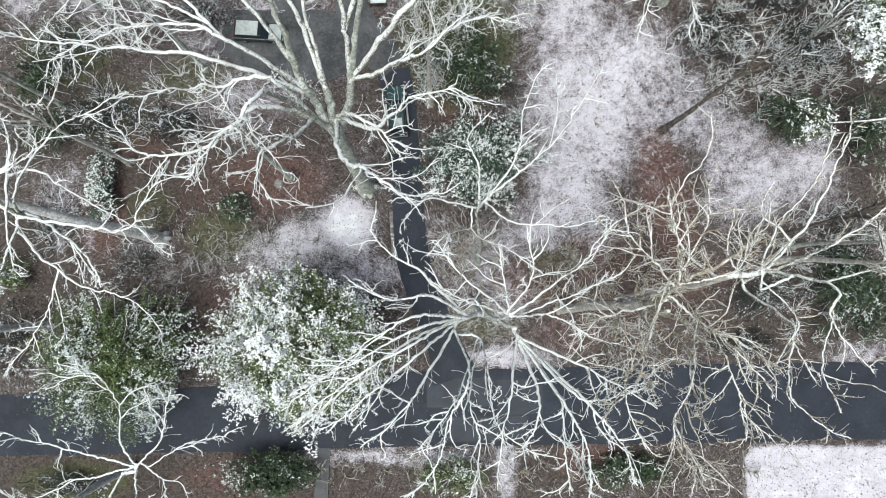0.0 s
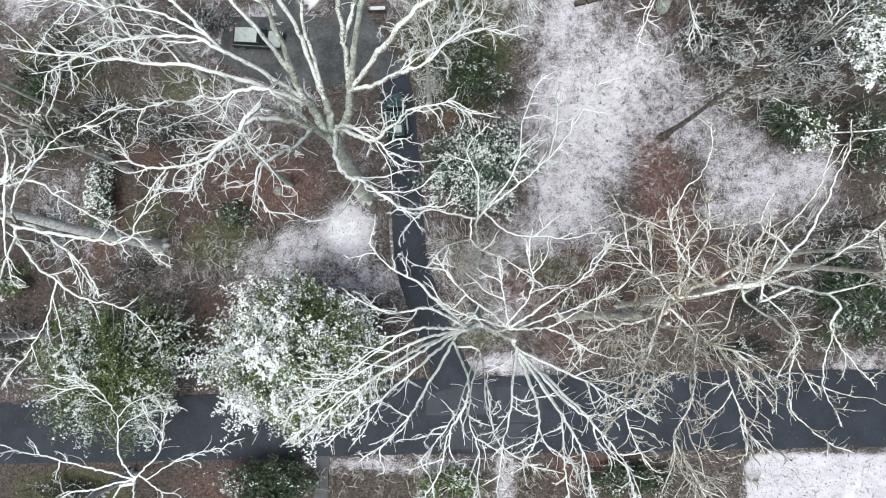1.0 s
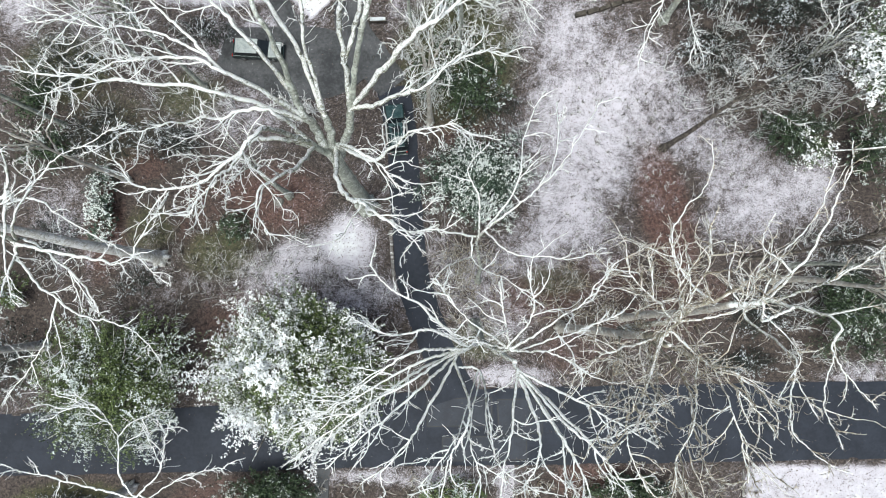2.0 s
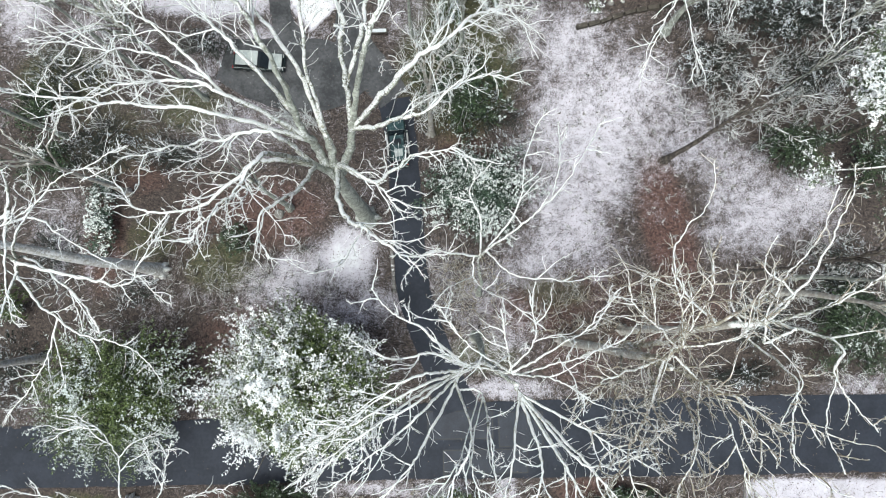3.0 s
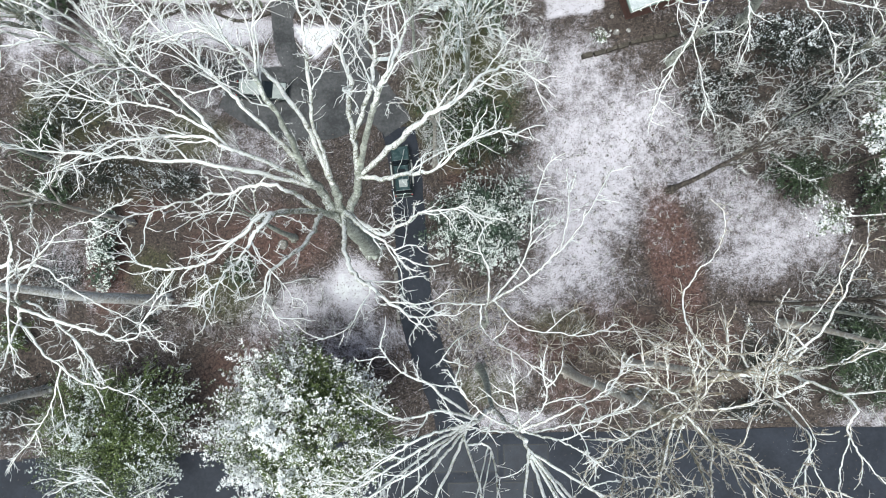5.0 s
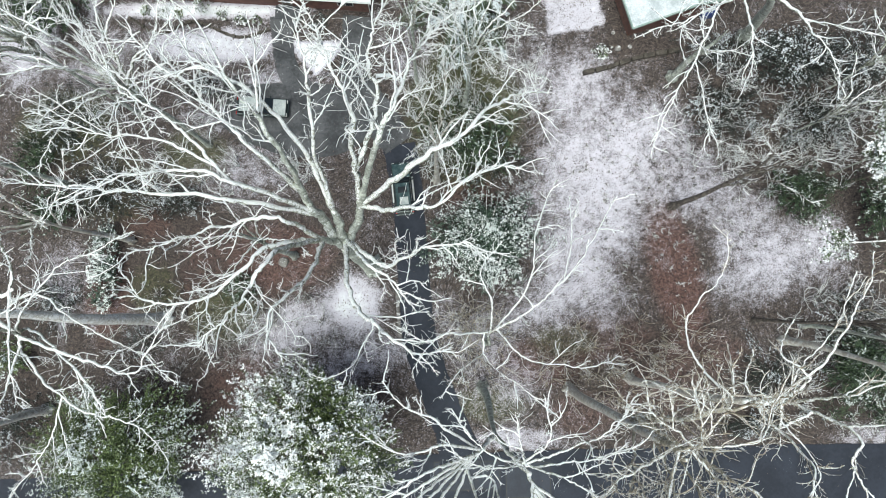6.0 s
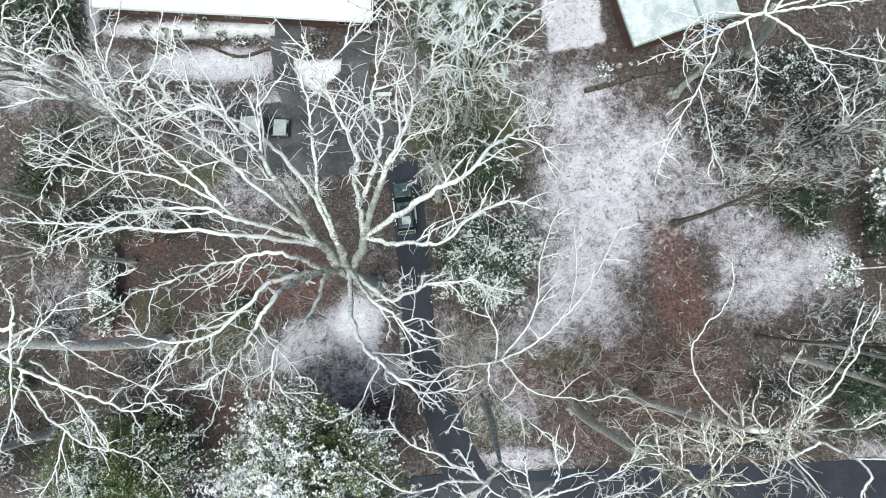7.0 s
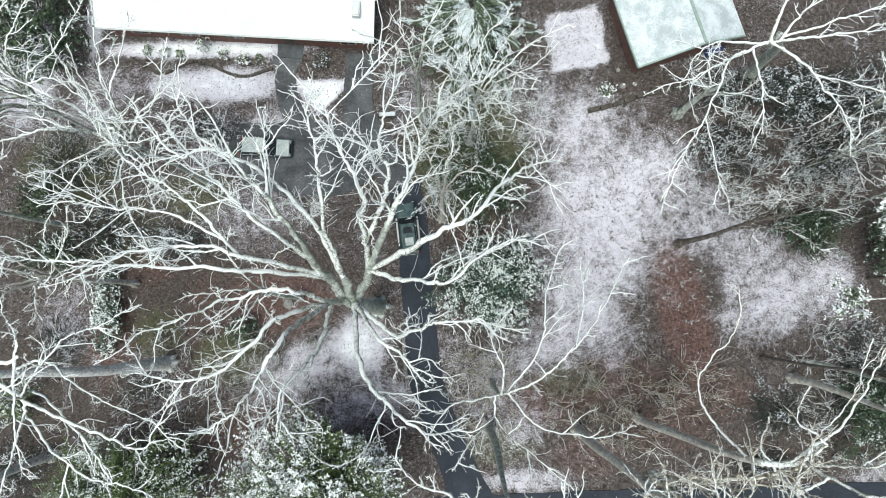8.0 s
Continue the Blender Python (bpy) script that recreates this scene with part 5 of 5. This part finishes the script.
def outbuilding():
    """Pale-roofed garage, turned a little, thinly covered in snow."""
    z = 2.5
    ob = thing("garage", pose(17.1, 33.6, z, 0, 0, 16.5), "garage with a shallow pale roof under thin snow", "garage")
    W, D, E = 10.5, 8.0, 2.8
    for x, y, sx, sy in ((W / 2, 0.5, W - 0.8, 0.25), (W / 2, D - 0.5, W - 0.8, 0.25), (0.5, D / 2, 0.25, D - 1.25), (W - 0.5, D / 2, 0.25, D - 1.25)):
        part("wall", box(bmesh.new(), x, y, 1.2, sx, sy, 2.9), BRICK, ob, "red-brown garage wall")
    r = E + 1.2
    part("roof", slab(bmesh.new(), [(0, 0, E), (W * 0.58, 0, r), (W * 0.58, D, r), (0, D, E)], 0.12), SNOW_THIN, ob, "roof slope under thin snow")
    part("roof", slab(bmesh.new(), [(W * 0.58, 0, r), (W, 0, E), (W, D, E), (W * 0.58, D, r)], 0.12), SNOW_THIN, ob)
    part("fascia", box(bmesh.new(), -0.05, D / 2, E - 0.08, 0.14, D + 0.1, 0.26, 0.02), TRIM_GREEN, ob, "grey-green edge board")
    for x0, z0, x1, z1 in ((0, E, W * 0.58, r), (W * 0.58, r, W, E)):
        part("bargeboard", slab(bmesh.new(), [(x0, -0.12, z0 + 0.03), (x1, -0.12, z1 + 0.03), (x1, 0.03, z1 + 0.03), (x0, 0.03, z0 + 0.03)], 0.24), TRIM_GREEN, ob)
    part("ridge_cap", box(bmesh.new(), W * 0.58, D / 2, r + 0.03, 0.3, D, 0.06, 0.02), TRIM_GREEN, ob)
    return ob


house()
outbuilding()


def block_row(name, label, category, line, size, mat, seed, gap=0.03):
    """A low edging of separate stones laid end to end."""
    rng = random.Random(seed)
    ob = thing(name, pose(line[0][0], line[0][1], float(height(*line[0][:2]))), label, category)
    pts = spline([(x, y, 0) for x, y in line], 12)
    o = Vector((line[0][0], line[0][1], 0))
    left = 0.0
    shapes = []
    for _ in range(4):
        bm = box(bmesh.new(), 0, 0, 0, size[0] - gap, size[1] * rng.uniform(0.85, 1.1), size[2] * rng.uniform(0.85, 1.15), 0.03, 0, rng.uniform(0.85, 0.97), 1)
        for v in bm.verts:
            v.co += Vector((rng.gauss(0, 0.012), rng.gauss(0, 0.012), rng.gauss(0, 0.01)))
        data = bpy.data.meshes.new("stone")
        bm.to_mesh(data)
        bm.free()
        data.materials.append(mat)
        shapes.append(data)
    for p, q in zip(pts, pts[1:]):
        d = q - p
        while left < d.length:
            c = p + d * (left / d.length)
            st = linked(new("stone", rng.choice(shapes)), ob)
            zz = float(height(c.x, c.y)) - float(height(*line[0][:2]))
            st.matrix_basis = pose(c.x - o.x, c.y - o.y, zz + size[2] * 0.38, rng.gauss(0, 3), rng.gauss(0, 3), math.degrees(math.atan2(d.y, d.x)) + rng.gauss(0, 4))
            left += size[0]
        left -= d.length
    return ob


block_row("stone_edging", "row of pale stones edging the driveway", "edging", [(-5.15, 9.2), (-5.0, 7.0), (-4.8, 4.4)], (0.42, 0.34, 0.28), STONE, 91)
block_row("stone_edging", "curved stone edging of the snowy flower bed", "edging", [(-32.5, 37.2), (-29.5, 35.6), (-26.0, 36.8), (-21.5, 35.2), (-18.2, 36.0)], (0.4, 0.28, 0.34), TIMBER, 92)
block_row("timber_edging", "low weathered timber edging at the clearing's end", "edging", [(13.6, 30.6), (15.5, 31.0), (18.5, 31.9), (22.2, 32.6)], (1.2, 0.42, 0.4), TIMBER, 93)
block_row("kerb_edging", "low pale kerb along the snowy lawn", "kerb", [(28.45, -22.0), (28.45, -17.5), (28.55, -13.6)], (0.9, 0.16, 0.2), STONE, 94)


# ---- vehicles ----
def wheel(parent, x, y):
    w = part("wheel", cylinder(bmesh.new(), pose(x, y, 0.36, 0, 90, 0), 0.36, 0.24, 24), RUBBER, parent, "black tyre")
    part("rim", cylinder(bmesh.new(), pose(x + (0.1 if x > 0 else -0.1), y, 0.36, 0, 90, 0), 0.21, 0.1, 16), CHROME, w)


def body_shell(bm, profile, half, bevel):
    """A car body: its side outline (y, z), drawn across the width and narrowed towards the top."""
    rows = []
    for x in (-half, half):
        rows.append([bm.verts.new((x * (1.0 - 0.16 * max(0, z - 0.95)), y, z)) for y, z in profile])
    n = len(profile)
    bm.faces.new(rows[0])
    bm.faces.new(rows[1][::-1])
    for i in range(n):
        j = (i + 1) % n
        bm.faces.new((rows[0][i], rows[1][i], rows[1][j], rows[0][j]))
    bmesh.ops.recalc_face_normals(bm, faces=bm.faces[:])
    bmesh.ops.bevel(bm, geom=bm.edges[:], offset=bevel, segments=2, affect="EDGES", profile=0.6)
    return bm


def off_roader(m):
    ob = thing("off_road_car", m, "dark green off-road car dusted with snow, on the driveway", "car")
    low = [(-2.45, 0.42), (2.45, 0.42), (2.52, 0.62), (2.45, 1.02), (-2.42, 1.06), (-2.5, 0.62)]
    part("body", body_shell(bmesh.new(), low, 0.93, 0.07), CAR_PAINT, ob, "dark green lower body")
    cab = [(-2.32, 1.04), (0.98, 1.04), (0.38, 1.72), (-2.12, 1.74)]
    part("cabin", body_shell(bmesh.new(), cab, 0.86, 0.06), GLASS_DARK, ob, "dark glazed cabin")
    # the roof's pale flecks are sky reflection put into its colour
    part("roof", box(bmesh.new(), 0, -0.92, 1.77, 1.42, 2.45, 0.07, 0.03), CAR_DUST_SHEEN, ob, "dark roof panel with pale flecks painted for reflected sky")
    part("sunroof", box(bmesh.new(), 0, -0.35, 1.81, 0.85, 0.6, 0.03, 0.01), GLASS_DARK, ob)
    # a pale sheet added as the sky's reflection in the glossy roof
    part("sky_sheen_patch", box(bmesh.new(), 0.08, -1.45, 1.815, 0.8, 0.75, 0.03, 0.012), SNOW_DUST_SHEEN, ob, "pale patch standing in for sky reflected in the roof")
    part("bonnet", box(bmesh.new(), 0, 1.68, 1.06, 1.62, 1.36, 0.1, 0.04), CAR_DUST_SHEEN, ob, "bonnet dusted with snow")
    part("windscreen", slab(bmesh.new(), [(-0.76, 1.0, 1.13), (0.76, 1.0, 1.13), (0.66, 0.42, 1.75), (-0.66, 0.42, 1.75)], 0.03), GLASS_DARK, ob)
    for x in (-0.66, 0.66):
        rail = part("roof_rail", box(bmesh.new(), x, -0.92, 1.86, 0.05, 2.3, 0.05, 0.015), CAR_PAINT, ob)
    for x in (-1.02, 1.02):
        part("running_board", box(bmesh.new(), x, -0.1, 0.46, 0.16, 2.4, 0.07, 0.02), TRIM, ob)
        part("mirror", box(bmesh.new(), x, 0.72, 1.18, 0.24, 0.14, 0.18, 0.04), CAR_PAINT, ob)
        part("headlamp", box(bmesh.new(), x * 0.72, 2.47, 0.82, 0.3, 0.1, 0.2, 0.03), LAMP_CLEAR, ob)
        part("tail_lamp", box(bmesh.new(), x * 0.8, -2.47, 0.86, 0.18, 0.1, 0.34, 0.03), LAMP_RED, ob)
    part("front_bumper", box(bmesh.new(), 0, 2.55, 0.52, 1.8, 0.2, 0.24, 0.05), CAR_PAINT, ob)
    part("rear_bumper", box(bmesh.new(), 0, -2.55, 0.52, 1.8, 0.2, 0.24, 0.05), CAR_PAINT, ob)
    for x in (-0.84, 0.84):
        for y in (-1.5, 1.55):
            wheel(ob, x, y)
    return ob


def parked_car(m):
    ob = thing("parked_car", m, "parked dark car with its roof and bonnet under snow", "car")
    low = [(-2.45, 0.32), (2.4, 0.32), (2.5, 0.5), (2.42, 0.86), (1.2, 0.95), (-2.4, 1.0), (-2.5, 0.55)]
    part("body", body_shell(bmesh.new(), low, 0.9, 0.07), CAR_PAINT, ob, "dark car body")
    cab = [(-2.3, 0.97), (1.2, 0.95), (0.4, 1.48), (-1.95, 1.5)]
    part("cabin", body_shell(bmesh.new(), cab, 0.82, 0.07), GLASS_DARK, ob, "dark glazed cabin")
    part("roof_snow", box(bmesh.new(), 0, -0.95, 1.54, 1.5, 2.2, 0.09, 0.04), SNOW_DUST_SHEEN, ob, "sheet of snow on the roof")
    part("bonnet_snow", box(bmesh.new(), 0, 1.72, 0.94, 1.6, 1.35, 0.12, 0.05), SNOW_DUST_SHEEN, ob, "sheet of snow on the bonnet")
    part("front_bumper", box(bmesh.new(), 0, 2.5, 0.45, 1.7, 0.16, 0.22, 0.05), CAR_PAINT, ob)
    part("rear_bumper", box(bmesh.new(), 0, -2.52, 0.48, 1.7, 0.16, 0.22, 0.05), CAR_PAINT, ob)
    for x in (-0.95, 0.95):
        part("mirror", box(bmesh.new(), x, 0.85, 1.05, 0.2, 0.12, 0.14, 0.04), CAR_PAINT, ob)
        part("headlamp", box(bmesh.new(), x * 0.7, 2.44, 0.72, 0.34, 0.1, 0.15, 0.03), LAMP_CLEAR, ob)
        part("tail_lamp", box(bmesh.new(), x * 0.75, -2.47, 0.82, 0.3, 0.1, 0.16, 0.03), LAMP_RED, ob)
    for x in (-0.78, 0.78):
        for y in (-1.45, 1.5):
            wheel(ob, x, y)
    return ob


off_roader(pose(-4.6, 19.4, 0.075, 0, 0, 6))
parked_car(pose(-18.6, 27.6, 0.07, 0, 0, -93))


# ---- fallen leaves ----
def fallen_leaves(count, seed):
    """Curled leaves strewn over the ground, some brown, some bleached, some under snow."""
    rng = random.Random(seed)
    verts, faces = [], []
    while len(faces) < 2 * count:
        x, y = rng.uniform(-46, 46), rng.uniform(-21, 44)
        paved = on_paving(x, y, 0.3)
        if paved and rng.random() > 0.06:
            continue
        z = float(height(x, y)) + (0.12 if not paved else 0.085) + rng.uniform(-0.03, 0.06)
        az, l = rng.uniform(0, 6.283), rng.uniform(0.035, 0.085)
        d = Vector((math.cos(az), math.sin(az), rng.gauss(0, 0.4)))
        sd = Vector((-math.sin(az), math.cos(az), rng.gauss(0, 0.5)))
        o, n = Vector((x, y, z)), len(verts)
        verts += [o - d * l, o + sd * l * 0.55, o + d * l, o - sd * l * 0.55]
        faces += [(n, n + 1, n + 2), (n, n + 2, n + 3)]
    return tagged(raw("fallen_leaves", verts, faces, LITTER, None, "", False), "fallen brown leaves, some tipped with snow", "leaves", kind="stuff")


fallen_leaves(56000, 97)


# ---- road repairs ----
def repair(x, y, sx, sy, turn):
    ob = thing("asphalt_patch", pose(x, y, 0.06, 0, 0, turn), "rectangular asphalt repair set in the road", "road patch", "road repairs")
    part("patch", box(bmesh.new(), 0, 0, 0.0, sx, sy, 0.012), ASPHALT_NEW, ob)
    for dx, dy, lx, ly in ((0, sy / 2, sx + 0.1, 0.09), (0, -sy / 2, sx + 0.1, 0.09), (sx / 2, 0, 0.09, sy - 0.09), (-sx / 2, 0, 0.09, sy - 0.09)):
        part("seam", box(bmesh.new(), dx, dy, 0.002, lx, ly, 0.014), ASPHALT_SEAM, ob, "dark tar seam")
    return ob


repair(1.6, -8.2, 6.2, 2.6, 1)
repair(7.4, -8.6, 4.2, 3.2, 1)
repair(4.0, -11.6, 8.0, 2.2, 1)


# ---- flower bed shrubs before the house ----
for x, y, r, h, mat, seed in ((-24.9, 38.2, 0.95, 1.0, LEAF_SNOWY, 201), (-31.0, 38.0, 0.5, 0.35, LEAF_DUSTED, 202), (-29.1, 37.8, 0.65, 0.45, LEAF_SNOWY, 203), (-27.6, 37.6, 0.45, 0.3, LEAF_DUSTED, 204),
                              (-23.1, 37.4, 0.5, 0.4, LEAF_SNOWY, 205), (-21.2, 36.8, 0.7, 0.5, LEAF_SNOWY, 206), (-19.6, 36.9, 0.5, 0.35, LEAF_DUSTED, 207), (-13.2, 36.6, 1.0, 0.6, LEAF_FLECKED, 208)):
    evergreen("garden_shrub", (x, y), (r, r, h), 0.02, int(260 * r), 0.16, mat, seed, "small rounded garden shrub in the snowy flower bed", "shrub", 0.25, 0.03, "flower bed shrubs")


def sheeted_pile(m):
    ob = thing("sheeted_pile", m, "pile under a blue plastic sheet beside the garage", "tarpaulin")
    bm = box(bmesh.new(), 0, 0, 0.45, 1.7, 1.1, 0.9, 0.18, 0, 0.8, 3)
    for v in bm.verts:
        v.co += Vector((noise.noise(v.co * 2), noise.noise(v.co * 2 + Vector((5, 0, 0))), noise.noise(v.co * 2 + Vector((0, 5, 0))))) * 0.12
    part("sheet", bm, BLUE_TARP, ob, smooth=True)
    part("snow", box(bmesh.new(), 0.1, 0.05, 0.93, 0.9, 0.5, 0.08, 0.04), SNOW_THIN, ob, "thin snow on the sheet")
    return ob


def boulder(x, y, r, mat, seed):
    rng = random.Random(seed)
    bm = bmesh.new()
    bmesh.ops.create_icosphere(bm, subdivisions=3, radius=r)
    for v in bm.verts:
        v.co *= 1 + 0.2 * noise.noise(v.co * (1.6 / r) + Vector((seed, 0, 0)))
        v.co.z *= 0.65
    ob = part("boulder", bm, mat, None, smooth=True)
    ob.matrix_basis = pose(x, y, height(x, y) + r * 0.3, 0, 0, rng.uniform(0, 360))
    return tagged(ob, "rounded grey garden boulder tipped with snow", "boulder", "boulders")


def garden_bench(m):
    ob = thing("garden_bench", m, "wooden garden bench with snow lying on its seat", "bench")
    for y in (-0.2, 0.0, 0.2):
        part("seat_slat", box(bmesh.new(), 0, y, 0.44, 1.8, 0.16, 0.035, 0.008), TIMBER, ob)
    part("seat_snow", box(bmesh.new(), 0, 0, 0.50, 1.7, 0.5, 0.08, 0.035), SNOW_THIN, ob, "thin snow on the seat")
    for z in (0.62, 0.78):
        part("back_slat", box(bmesh.new(), 0, 0.3, z, 1.8, 0.035, 0.12, 0.008), TIMBER, ob)
    for x in (-0.82, 0.82):
        part("leg", box(bmesh.new(), x, -0.24, 0.22, 0.07, 0.07, 0.44, 0.008), TIMBER, ob)
        part("leg", box(bmesh.new(), x, 0.28, 0.42, 0.07, 0.07, 0.84, 0.008), TIMBER, ob)
        part("armrest", box(bmesh.new(), x, 0.0, 0.64, 0.08, 0.6, 0.04, 0.01), TIMBER, ob)
    return ob


garden_bench(pose(-6.6, 30.9, 0.05, 0, 0, 182))
brush("brush", "small frosted bare shrub beside the parking area", (-14.7, 22.0, 2.2, 1.6), 26, 1.8, TWIG_SNOW, 100, 6, 0.45)
sheeted_pile(pose(25.2, 36.3, 2.55, 0, 0, 16))
for x, y, r, seed in ((16.4, 32.8, 0.3, 301), (17.6, 33.0, 0.22, 302), (16.0, 34.4, 0.2, 303), (-16.3, 12.2, 0.5, 304), (1.6, 5.2, 0.3, 305)):
    boulder(x, y, r, STONE, seed)
evergreen("garden_shrub", (14.8, 32.3), (0.9, 0.8, 0.6), 0.05, 260, 0.16, LEAF_SNOWY, 209, "small snow-covered shrub beside the boulders", "shrub", 0.3, 0.04)
